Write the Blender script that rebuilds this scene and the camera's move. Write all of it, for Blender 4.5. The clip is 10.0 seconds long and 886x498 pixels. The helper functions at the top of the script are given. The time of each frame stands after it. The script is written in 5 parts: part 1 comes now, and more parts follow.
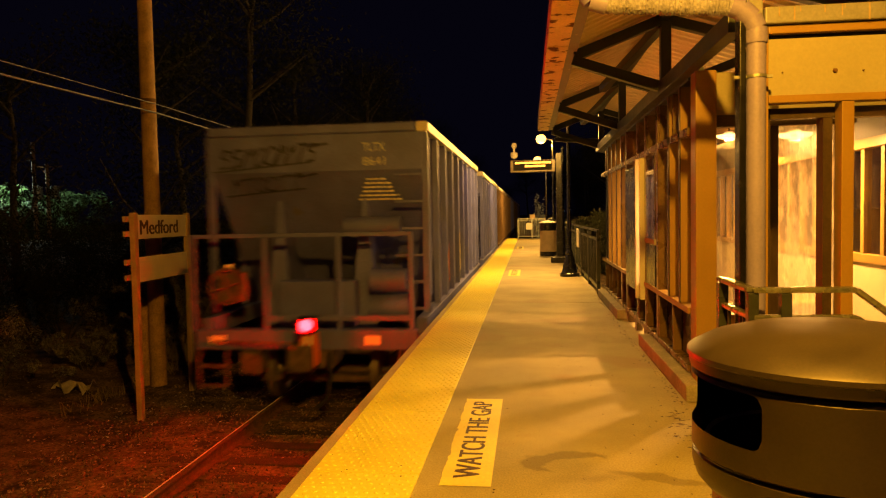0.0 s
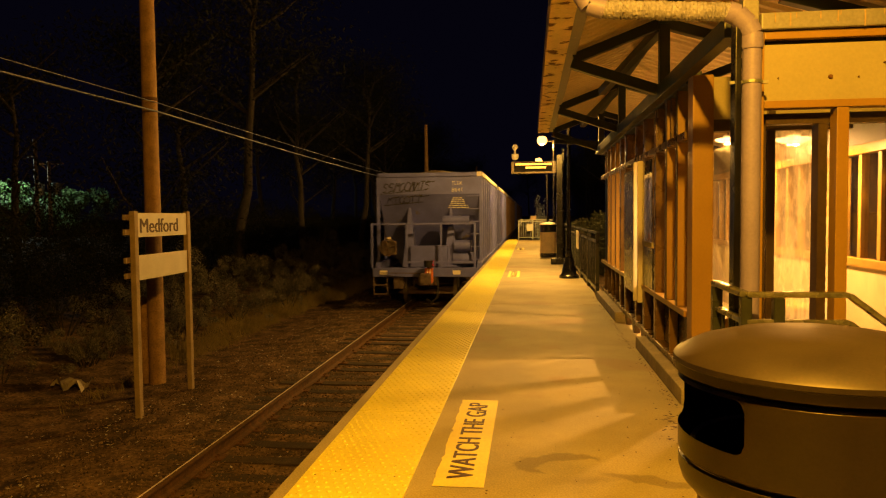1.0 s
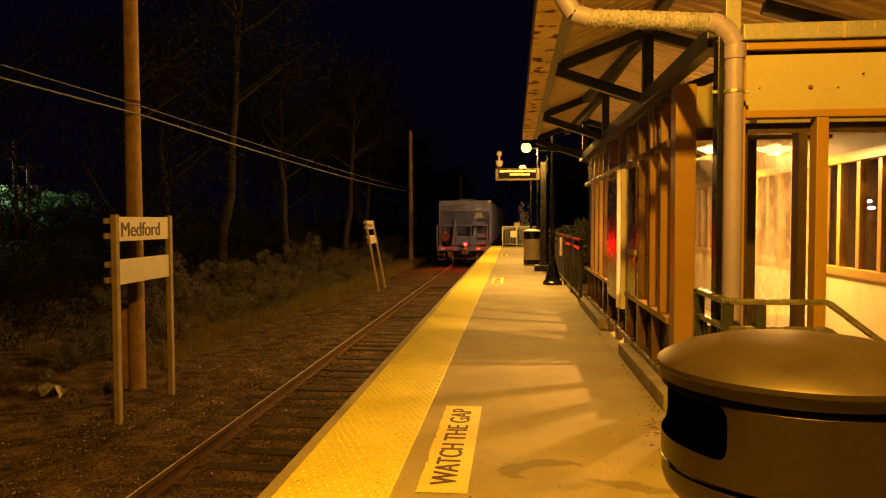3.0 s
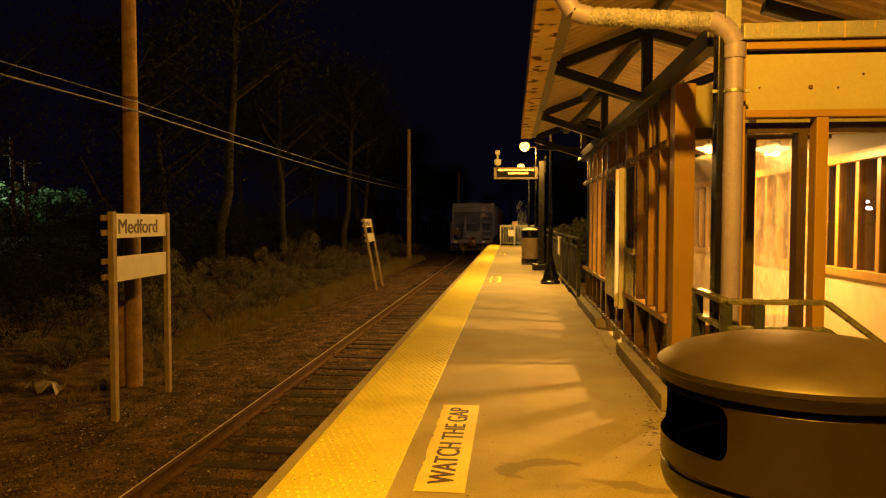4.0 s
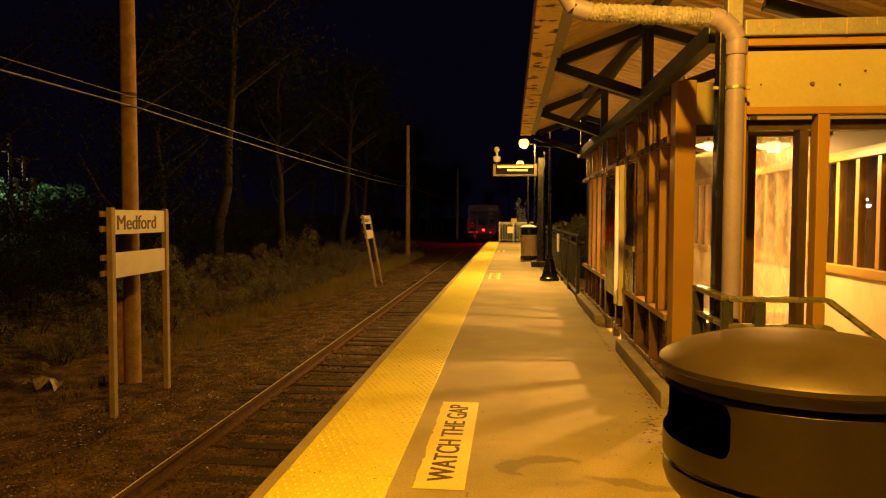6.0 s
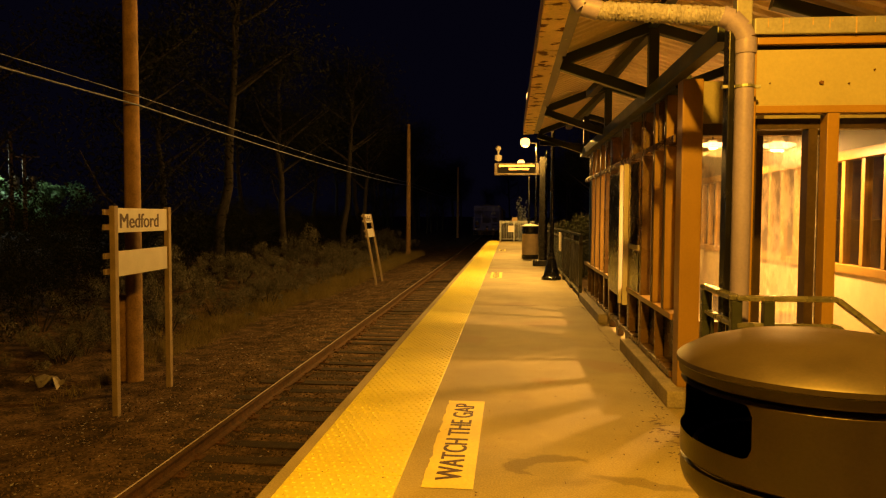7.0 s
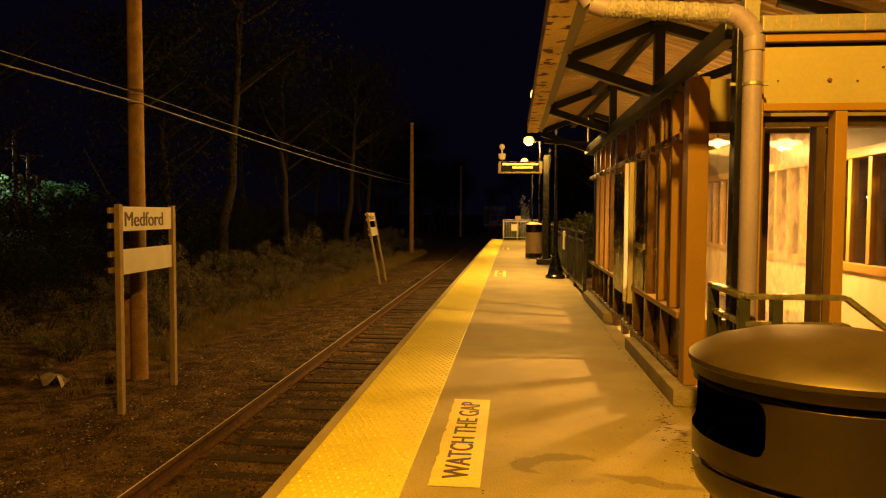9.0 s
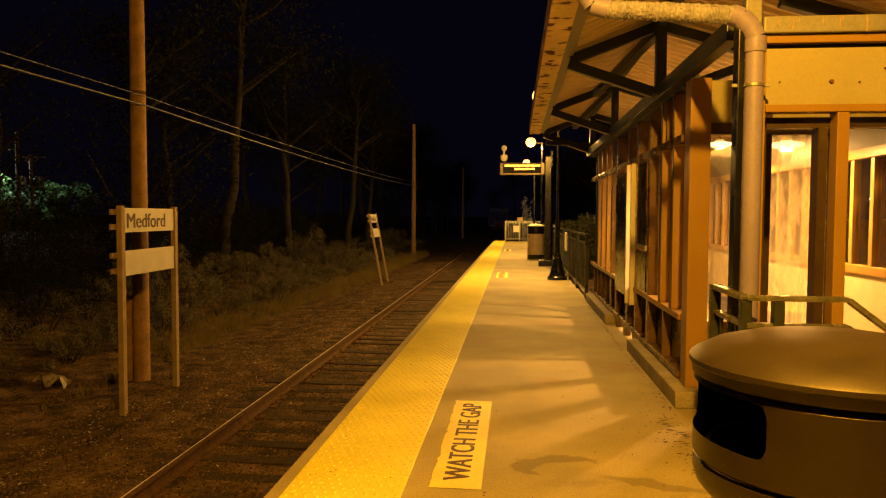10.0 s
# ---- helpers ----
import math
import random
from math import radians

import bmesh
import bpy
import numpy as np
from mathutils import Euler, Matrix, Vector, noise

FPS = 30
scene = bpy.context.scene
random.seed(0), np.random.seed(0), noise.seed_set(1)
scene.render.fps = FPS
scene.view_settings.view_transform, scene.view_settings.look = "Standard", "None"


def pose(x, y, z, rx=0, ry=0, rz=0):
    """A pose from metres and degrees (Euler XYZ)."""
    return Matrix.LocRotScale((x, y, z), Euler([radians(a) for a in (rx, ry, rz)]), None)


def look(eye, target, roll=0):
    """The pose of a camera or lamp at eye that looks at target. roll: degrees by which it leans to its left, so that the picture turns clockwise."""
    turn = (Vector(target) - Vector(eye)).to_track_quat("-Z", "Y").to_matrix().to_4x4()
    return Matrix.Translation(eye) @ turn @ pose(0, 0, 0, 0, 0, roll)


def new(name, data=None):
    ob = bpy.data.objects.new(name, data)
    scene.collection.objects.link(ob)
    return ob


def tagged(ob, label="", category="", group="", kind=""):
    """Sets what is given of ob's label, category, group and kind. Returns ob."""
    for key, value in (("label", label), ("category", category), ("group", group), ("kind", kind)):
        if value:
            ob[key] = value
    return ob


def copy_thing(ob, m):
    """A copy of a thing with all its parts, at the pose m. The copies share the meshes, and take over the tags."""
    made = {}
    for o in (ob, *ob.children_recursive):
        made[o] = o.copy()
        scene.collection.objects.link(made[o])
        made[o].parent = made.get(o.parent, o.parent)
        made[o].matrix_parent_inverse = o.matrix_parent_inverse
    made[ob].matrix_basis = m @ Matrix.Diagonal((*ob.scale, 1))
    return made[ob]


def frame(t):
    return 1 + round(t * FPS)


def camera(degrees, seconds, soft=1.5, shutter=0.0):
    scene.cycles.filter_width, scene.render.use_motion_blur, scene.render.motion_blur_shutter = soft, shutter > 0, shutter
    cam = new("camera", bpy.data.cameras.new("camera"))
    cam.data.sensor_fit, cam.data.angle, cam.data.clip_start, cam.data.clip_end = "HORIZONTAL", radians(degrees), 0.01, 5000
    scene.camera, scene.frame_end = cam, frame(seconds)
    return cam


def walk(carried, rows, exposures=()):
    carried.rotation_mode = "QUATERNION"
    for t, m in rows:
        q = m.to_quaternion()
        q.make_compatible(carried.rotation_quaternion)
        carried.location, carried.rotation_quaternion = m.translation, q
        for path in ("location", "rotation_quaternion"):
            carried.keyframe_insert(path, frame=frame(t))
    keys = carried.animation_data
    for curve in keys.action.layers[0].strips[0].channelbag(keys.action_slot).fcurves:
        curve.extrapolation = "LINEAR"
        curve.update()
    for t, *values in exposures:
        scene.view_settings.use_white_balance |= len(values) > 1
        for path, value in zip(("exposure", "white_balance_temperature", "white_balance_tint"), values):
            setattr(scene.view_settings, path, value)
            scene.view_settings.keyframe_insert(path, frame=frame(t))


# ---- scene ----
cam = camera(64.0, 10.0, soft=1.2, shutter=0.7)
PATH = [
    (0, (-0.033, 0.339, 1.414), (-0.274, 2.323, 1.318), -1.1),
    (0.5, (-0.005, 0.331, 1.421), (-0.256, 2.313, 1.33), -0.9),
    (1, (0.0, 0.322, 1.423), (-0.244, 2.305, 1.328), -0.6),
    (1.5, (-0.001, 0.316, 1.422), (-0.234, 2.3, 1.332), -0.5),
    (2, (-0.005, 0.315, 1.425), (-0.209, 2.303, 1.342), -0.5),
    (2.5, (-0.005, 0.315, 1.421), (-0.205, 2.304, 1.344), -0.3),
    (4, (-0.011, 0.331, 1.419), (-0.203, 2.32, 1.337), 0.1),
    (4.5, (-0.012, 0.335, 1.417), (-0.202, 2.324, 1.333), 0.2),
    (5, (-0.013, 0.341, 1.417), (-0.203, 2.33, 1.331), 0.2),
    (5.5, (-0.011, 0.342, 1.418), (-0.2, 2.331, 1.329), 0.2),
    (7, (-0.067, 0.346, 1.416), (-0.255, 2.335, 1.322), 0.3),
    (7.5, (-0.092, 0.347, 1.412), (-0.28, 2.335, 1.316), 0.4),
    (8, (-0.098, 0.349, 1.411), (-0.287, 2.338, 1.315), 0.4),
    (8.5, (-0.094, 0.347, 1.412), (-0.286, 2.336, 1.314), 0.3),
    (9, (-0.089, 0.35, 1.413), (-0.285, 2.338, 1.315), 0.3),
    (9.5, (-0.087, 0.351, 1.414), (-0.286, 2.339, 1.32), 0.3),
    (10, (-0.084, 0.352, 1.413), (-0.286, 2.339, 1.319), 0.3),
]
walk(cam, [(t, look(eye, target, roll)) for t, eye, target, roll in PATH])
scene.view_settings.exposure = 0.0

# ---- light ----
SODIUM = (1.0, 0.43, 0.025)
world = bpy.data.worlds.new("night")
scene.world = world
world.use_nodes = True
wn = world.node_tree.nodes
wn["Background"].inputs[0].default_value = (0.20, 0.16, 0.50, 1)
wn["Background"].inputs[1].default_value = 0.0072


def lamp(name, kind, at, power, color, size=0.1, aim=None, **more):
    data = bpy.data.lights.new(name, kind)
    data.energy, data.color = power, color
    if kind == "AREA":
        data.size = size
    else:
        data.shadow_soft_size = size
    for key, value in more.items():
        if key == "size_y":
            data.shape, data.size_y = "RECTANGLE", value
        if key == "spot":
            data.spot_size, data.spot_blend = value, 0.6
    ob = new(name, data)
    ob.matrix_world = look(at, aim) if aim else Matrix.Translation(at)
    return ob


LAMP_X, LAMP_Z = 0.44, 4.05
LAMP_YS = (1.1, 16.3, 26.1, 36.0)
FAR_SODIUM = (1.0, 0.50, 0.09)
for ly in LAMP_YS:
    lamp("platform_light", "POINT", (LAMP_X, ly, LAMP_Z - 0.17), 1750 if ly < 5 else 1450, SODIUM if ly < 5 else FAR_SODIUM, 0.09)
# hanging lights inside the waiting room
ROOM_LIGHTS = ((2.5, 7.5, 2.06, 215), (2.5, 9.75, 2.29, 190))
for lx, ly, lz, power in ROOM_LIGHTS:
    lamp("room_light", "AREA", (lx, ly, lz), power, (1.0, 0.48, 0.12), 0.09, (lx, ly + 0.001, 0.0))
# white street light over the far garden
lamp("street_light", "POINT", (-50.5, 64.0, 6.3), 2600, (0.8, 1.0, 0.85), 0.2)


# ---- materials ----
def material(name, color, rough=0.7, metal=0.0, vary=0.25, scale=6.0, bump=0.15, color2=None, fine=60.0, random_piece=0.0, stain=None, stain_scale=1.5, stain_at=0.6, spec=0.5, island=0.0):
    m = bpy.data.materials.new(name)
    m.use_nodes = True
    n, l = m.node_tree.nodes, m.node_tree.links
    b = n["Principled BSDF"]
    b.inputs["Metallic"].default_value = metal
    b.inputs["Specular IOR Level"].default_value = spec
    co = n.new("ShaderNodeTexCoord")
    big = n.new("ShaderNodeTexNoise")
    big.inputs["Scale"].default_value, big.inputs["Detail"].default_value = scale, 6
    small = n.new("ShaderNodeTexNoise")
    small.inputs["Scale"].default_value, small.inputs["Detail"].default_value = fine, 4
    l.new(co.outputs["Object"], big.inputs["Vector"])
    l.new(co.outputs["Object"], small.inputs["Vector"])
    c2 = color2 or tuple(c * (1 - vary) for c in color)
    ramp = n.new("ShaderNodeValToRGB")
    ramp.color_ramp.elements[0].position, ramp.color_ramp.elements[1].position = 0.35, 0.65
    ramp.color_ramp.elements[0].color, ramp.color_ramp.elements[1].color = (*c2, 1), (*color, 1)
    l.new(big.outputs["Fac"], ramp.inputs[0])
    mix = n.new("ShaderNodeMix")
    mix.data_type, mix.blend_type = "RGBA", "MULTIPLY"
    mix.inputs["Factor"].default_value = 1.0
    fr = n.new("ShaderNodeMapRange")
    fr.inputs["From Min"].default_value, fr.inputs["From Max"].default_value = 0.3, 0.7
    fr.inputs["To Min"].default_value, fr.inputs["To Max"].default_value = 1 - vary * 0.8, 1 + vary * 0.3
    l.new(small.outputs["Fac"], fr.inputs["Value"])
    l.new(ramp.outputs["Color"], mix.inputs["A"])
    l.new(fr.outputs["Result"], mix.inputs["B"])
    out = mix.outputs["Result"]
    if stain:
        sn = n.new("ShaderNodeTexNoise")
        sn.inputs["Scale"].default_value, sn.inputs["Detail"].default_value = stain_scale, 8
        l.new(co.outputs["Object"], sn.inputs["Vector"])
        sr = n.new("ShaderNodeMapRange")
        sr.inputs["From Min"].default_value, sr.inputs["From Max"].default_value = stain_at, stain_at + 0.06
        l.new(sn.outputs["Fac"], sr.inputs["Value"])
        sm = n.new("ShaderNodeMix")
        sm.data_type = "RGBA"
        l.new(sr.outputs["Result"], sm.inputs["Factor"])
        l.new(out, sm.inputs["A"])
        sm.inputs["B"].default_value = (*stain, 1)
        out = sm.outputs["Result"]
    if random_piece:
        info = n.new("ShaderNodeObjectInfo")
        rr = n.new("ShaderNodeMapRange")
        rr.inputs["To Min"].default_value, rr.inputs["To Max"].default_value = 1 - random_piece, 1 + random_piece * 0.5
        l.new(info.outputs["Random"], rr.inputs["Value"])
        rm = n.new("ShaderNodeMix")
        rm.data_type, rm.blend_type = "RGBA", "MULTIPLY"
        rm.inputs["Factor"].default_value = 1.0
        l.new(out, rm.inputs["A"])
        l.new(rr.outputs["Result"], rm.inputs["B"])
        out = rm.outputs["Result"]
    if island:
        geo = n.new("ShaderNodeNewGeometry")
        ir = n.new("ShaderNodeMapRange")
        ir.inputs["To Min"].default_value, ir.inputs["To Max"].default_value = 1 - island, 1 + island * 0.4
        l.new(geo.outputs["Random Per Island"], ir.inputs["Value"])
        im = n.new("ShaderNodeMix")
        im.data_type, im.blend_type = "RGBA", "MULTIPLY"
        im.inputs["Factor"].default_value = 1.0
        l.new(out, im.inputs["A"])
        l.new(ir.outputs["Result"], im.inputs["B"])
        out = im.outputs["Result"]
    l.new(out, b.inputs["Base Color"])
    rg = n.new("ShaderNodeMapRange")
    rg.inputs["To Min"].default_value, rg.inputs["To Max"].default_value = max(0.03, rough - 0.12), min(1, rough + 0.12)
    l.new(big.outputs["Fac"], rg.inputs["Value"])
    l.new(rg.outputs["Result"], b.inputs["Roughness"])
    if bump:
        bp = n.new("ShaderNodeBump")
        bp.inputs["Strength"].default_value, bp.inputs["Distance"].default_value = bump, 0.01
        l.new(small.outputs["Fac"], bp.inputs["Height"])
        l.new(bp.outputs["Normal"], b.inputs["Normal"])
    return m


def glow(name, color, strength):
    m = bpy.data.materials.new(name)
    m.use_nodes = True
    b = m.node_tree.nodes["Principled BSDF"]
    b.inputs["Base Color"].default_value = (*color, 1)
    b.inputs["Emission Color"].default_value = (*color, 1)
    b.inputs["Emission Strength"].default_value = strength
    return m


def glass(name, rough=0.03, tint=(1, 1, 1), dirt=0.05):
    m = bpy.data.materials.new(name)
    m.use_nodes = True
    n, l = m.node_tree.nodes, m.node_tree.links
    for x in list(n):
        n.remove(x)
    o = n.new("ShaderNodeOutputMaterial")
    tr, gl, di = n.new("ShaderNodeBsdfTransparent"), n.new("ShaderNodeBsdfGlossy"), n.new("ShaderNodeBsdfTranslucent")
    tr.inputs[0].default_value = (*tint, 1)
    gl.inputs["Roughness"].default_value = rough
    di.inputs[0].default_value = (0.82, 0.75, 0.62, 1)
    haze, dust = n.new("ShaderNodeBsdfRefraction"), n.new("ShaderNodeMixShader")
    haze.inputs["IOR"].default_value, haze.inputs["Roughness"].default_value = 1.0001, 0.4
    haze.inputs["Color"].default_value = (1, 0.97, 0.92, 1)
    dust.inputs[0].default_value = 0.65
    lw, pw, fz = n.new("ShaderNodeLayerWeight"), n.new("ShaderNodeMath"), n.new("ShaderNodeMath")
    pw.operation, fz.operation = "POWER", "MULTIPLY_ADD"
    pw.inputs[1].default_value, fz.inputs[1].default_value, fz.inputs[2].default_value = 4.0, 0.8, 0.05
    l.new(lw.outputs["Facing"], pw.inputs[0])
    l.new(pw.outputs[0], fz.inputs[0])
    a, b = n.new("ShaderNodeMixShader"), n.new("ShaderNodeMixShader")
    l.new(fz.outputs[0], a.inputs[0])
    l.new(tr.outputs[0], a.inputs[1])
    l.new(gl.outputs[0], a.inputs[2])
    co, no, mr = n.new("ShaderNodeTexCoord"), n.new("ShaderNodeTexNoise"), n.new("ShaderNodeMapRange")
    mp = n.new("ShaderNodeMapping")
    mp.inputs["Scale"].default_value = (6, 6, 1.6)
    no.inputs["Scale"].default_value, no.inputs["Detail"].default_value = 3.0, 8
    l.new(co.outputs["Object"], mp.inputs[0])
    l.new(mp.outputs[0], no.inputs["Vector"])
    mr.inputs["From Min"].default_value, mr.inputs["From Max"].default_value = 0.42, 0.75
    mr.inputs["To Min"].default_value, mr.inputs["To Max"].default_value = dirt * 0.6, dirt * 2.4
    l.new(no.outputs["Fac"], mr.inputs["Value"])
    l.new(mr.outputs["Result"], b.inputs[0])
    l.new(a.outputs[0], b.inputs[1])
    l.new(di.outputs[0], dust.inputs[1])
    l.new(haze.outputs[0], dust.inputs[2])
    l.new(dust.outputs[0], b.inputs[2])
    l.new(b.outputs[0], o.inputs[0])
    return m


M_GROUND = material("ground_dirt", (0.27, 0.175, 0.095), 0.95, vary=0.85, scale=2.6, bump=1.0, fine=22, color2=(0.065, 0.046, 0.024), spec=0.15)
M_GRAVEL = material("gravel_stone", (0.30, 0.21, 0.13), 0.9, vary=0.5, scale=3, bump=0.4, spec=0.2, island=0.8)
M_CONCRETE = material("platform_concrete", (0.45, 0.392, 0.215), 0.75, vary=0.30, scale=1.3, bump=0.4, fine=90, stain=(0.33, 0.26, 0.15), stain_scale=0.8, stain_at=0.58)


def floor_stain(m):
    """Ragged dark water marks on the platform beside the bin."""
    n, l = m.node_tree.nodes, m.node_tree.links
    b = n["Principled BSDF"]
    src = b.inputs["Base Color"].links[0].from_socket
    co = n.new("ShaderNodeTexCoord")
    warp, ragged = n.new("ShaderNodeTexNoise"), n.new("ShaderNodeVectorMath")
    warp.inputs["Scale"].default_value, warp.inputs["Detail"].default_value = 9.0, 7
    l.new(co.outputs["Object"], warp.inputs["Vector"])
    ragged.operation = "MULTIPLY_ADD"
    ragged.inputs[1].default_value = (0.16, 0.16, 0)
    l.new(warp.outputs["Color"], ragged.inputs[0])
    l.new(co.outputs["Object"], ragged.inputs[2])

    def oval(cx, cy, rx, ry, turn, soft):
        """1 inside an oval with a ragged rim, 0 outside."""
        mp, ln, mr = n.new("ShaderNodeMapping"), n.new("ShaderNodeVectorMath"), n.new("ShaderNodeMapRange")
        mp.vector_type = "TEXTURE"
        mp.inputs["Location"].default_value = (cx + 0.08, cy + 0.08, 0)
        mp.inputs["Rotation"].default_value = (0, 0, radians(turn))
        mp.inputs["Scale"].default_value = (rx, ry, 1000)
        ln.operation = "LENGTH"
        l.new(ragged.outputs[0], mp.inputs[0])
        l.new(mp.outputs[0], ln.inputs[0])
        mr.inputs["From Min"].default_value, mr.inputs["From Max"].default_value = 1.0, 1.0 - soft
        l.new(ln.outputs["Value"], mr.inputs["Value"])
        return mr.outputs["Result"]

    def blot(mask, hole, amount, tone):
        nonlocal src
        k = n.new("ShaderNodeMath")
        k.operation = "MULTIPLY"
        k.inputs[1].default_value = amount
        l.new(mask, k.inputs[0])
        out = k.outputs[0]
        if hole:
            inv, mul = n.new("ShaderNodeMath"), n.new("ShaderNodeMath")
            inv.operation, mul.operation = "SUBTRACT", "MULTIPLY"
            inv.inputs[0].default_value = 1.0
            l.new(hole, inv.inputs[1])
            l.new(inv.outputs[0], mul.inputs[0])
            l.new(out, mul.inputs[1])
            out = mul.outputs[0]
        mx = n.new("ShaderNodeMix")
        mx.data_type = "RGBA"
        l.new(out, mx.inputs["Factor"])
        l.new(src, mx.inputs["A"])
        mx.inputs["B"].default_value = (*tone, 1)
        src = mx.outputs["Result"]

    wet = (0.10, 0.075, 0.045)
    blot(oval(0.15, 4.36, 0.27, 0.17, 20, 0.12), oval(0.24, 4.30, 0.22, 0.14, 20, 0.15), 0.5, wet)
    blot(oval(0.66, 4.13, 0.33, 0.065, -18, 0.3), None, 0.42, wet)
    blot(oval(0.30, 4.12, 0.30, 0.07, 10, 0.8), None, 0.25, wet)
    blot(oval(0.25, 6.45, 0.16, 0.16, 0, 0.9), None, 0.4, (0.30, 0.15, 0.04))
    blot(oval(-0.05, 5.35, 0.45, 0.5, 0, 0.9), None, 0.15, wet)
    l.new(src, b.inputs["Base Color"])


floor_stain(M_CONCRETE)
M_KERB = material("kerb_concrete", (0.36, 0.32, 0.26), 0.85, vary=0.3, scale=5, bump=0.3)
M_TACTILE = material("tactile_yellow", (0.88, 0.80, 0.085), 0.5, vary=0.13, fine=50, scale=2.0, bump=0.1, random_piece=0.05, stain=(0.60, 0.48, 0.06), stain_scale=2.2, stain_at=0.70)
M_DECAL = material("decal_yellow", (0.84, 0.72, 0.09), 0.6, vary=0.12, scale=5, bump=0.05, stain=(0.42, 0.33, 0.2), stain_scale=7, stain_at=0.70)
M_INK = material("dark_ink", (0.075, 0.03, 0.012), 0.6, vary=0.4, scale=20, bump=0)
# pale and non-metal: the glint of the polished rail is put into the colour
M_RAIL_GLINT = material("polish_glint", (0.85, 0.80, 0.74), 0.3, 0.0, vary=0.15, scale=9, bump=0)
M_RUST = material("rusty_steel", (0.165, 0.082, 0.028), 0.85, 0.1, vary=0.5, scale=9, bump=0.4)
M_TIE = material("tie_wood", (0.075, 0.05, 0.03), 0.95, vary=0.5, scale=7, bump=0.6, random_piece=0.4)
M_WOOD = material("pole_wood", (0.44, 0.27, 0.12), 0.85, vary=0.35, scale=6, bump=0.5, fine=40)
M_POST = material("post_wood", (0.42, 0.32, 0.20), 0.8, vary=0.25, scale=6, bump=0.3)
M_WHITE = material("sign_white", (0.72, 0.68, 0.62), 0.6, vary=0.1, scale=4, bump=0.05)
M_SIGNTEXT = material("sign_lettering", (0.07, 0.03, 0.015), 0.6, vary=0.2, bump=0)
M_ORANGE = material("frame_paint", (0.29, 0.175, 0.032), 0.42, vary=0.08, scale=3, bump=0.03)
M_BROWN = material("mullion_paint", (0.15, 0.09, 0.03), 0.28, vary=0.25, scale=5, bump=0.1)
M_DARKWOOD = material("dark_frame", (0.055, 0.035, 0.016), 0.4, vary=0.3, scale=6, bump=0.1)
M_CREAM = material("panel_cream", (0.335, 0.31, 0.20), 0.7, vary=0.08, scale=3, bump=0.05)
M_CREAM_IN = material("inner_cream", (0.48, 0.42, 0.25), 0.7, vary=0.08, scale=3, bump=0.05)
M_GREEN = material("steel_dark_green", (0.014, 0.024, 0.020), 0.38, 0.0, vary=0.3, scale=6, bump=0.1)
M_BLACK = material("iron_black", (0.008, 0.008, 0.009), 0.25, 0.0, vary=0.3, scale=8, bump=0.08)
M_FASCIA = material("fascia_peeling", (0.92, 0.74, 0.36), 0.75, vary=0.2, scale=3, bump=0.3, stain=(0.10, 0.035, 0.012), stain_scale=7, stain_at=0.565)
M_GUTTER = material("gutter_steel", (0.27, 0.27, 0.30), 0.5, 0.2, vary=0.2, scale=3, bump=0.05, stain=(0.7, 0.66, 0.55), stain_scale=9, stain_at=0.70)
M_ROOF = material("roof_sheet", (0.74, 0.62, 0.38), 0.5, 0.0, vary=0.12, scale=2, bump=0.1)
M_PIPE = material("pipe_grey", (0.27, 0.24, 0.55), 0.5, vary=0.12, scale=4, bump=0.05)
M_WRAP = material("pipe_peeling", (0.36, 0.36, 0.56), 0.6, vary=0.35, scale=14, bump=0.5, stain=(0.14, 0.12, 0.11), stain_scale=34, stain_at=0.62)
M_BIN = material("bin_brown", (0.034, 0.025, 0.017), 0.36, 0.15, vary=0.2, scale=7, bump=0.06, fine=140)
M_BINLID = material("bin_lid_brown", (0.044, 0.033, 0.022), 0.46, 0.2, vary=0.2, scale=9, bump=0.03, fine=160)
M_INNER = material("inside_dark", (0.012, 0.010, 0.009), 0.8, vary=0.3, bump=0)
M_LINER = material("bin_liner", (0.55, 0.5, 0.42), 0.5, vary=0.2, scale=12, bump=0.5)
M_CAR = material("hopper_paint", (0.15, 0.17, 0.56), 0.6, 0.1, vary=0.3, scale=1.6, bump=0.15, stain=(0.15, 0.13, 0.13), stain_scale=1.8, stain_at=0.66)
M_CAR2 = material("hopper_brown", (0.22, 0.13, 0.06), 0.7, 0.1, vary=0.4, scale=1.6, bump=0.15)
# wear and the platform lamps' light, both put into one pale colour
M_RIM_LIT = material("worn_rim_lit", (0.62, 0.58, 0.52), 0.5, vary=0.25, scale=5, bump=0.15)
M_TRUCK = material("bogie_steel", (0.16, 0.115, 0.085), 0.8, 0.2, vary=0.5, scale=8, bump=0.3)
M_LETTER = material("white_stencil", (0.62, 0.62, 0.60), 0.7, vary=0.2, scale=10, bump=0)
M_TAG = material("spray_black", (0.03, 0.03, 0.035), 0.6, vary=0.2, bump=0)
M_TAGO = material("spray_orange", (0.70, 0.17, 0.03), 0.6, vary=0.2, bump=0)
M_TAGY = material("spray_pale", (0.66, 0.58, 0.30), 0.6, vary=0.2, bump=0)
M_LOAD = material("gravel_load", (0.34, 0.27, 0.18), 0.95, vary=0.4, scale=5, bump=0.8)
M_REFLECT = material("reflector_white", (0.8, 0.75, 0.6), 0.3, vary=0.1, bump=0)
# near-black; on the rear bushes this colour stands in for shade
M_LEAF = material("leaf_darkened", (0.026, 0.029, 0.018), 0.9, vary=0.5, scale=1.2, bump=0, fine=8, spec=0.05)
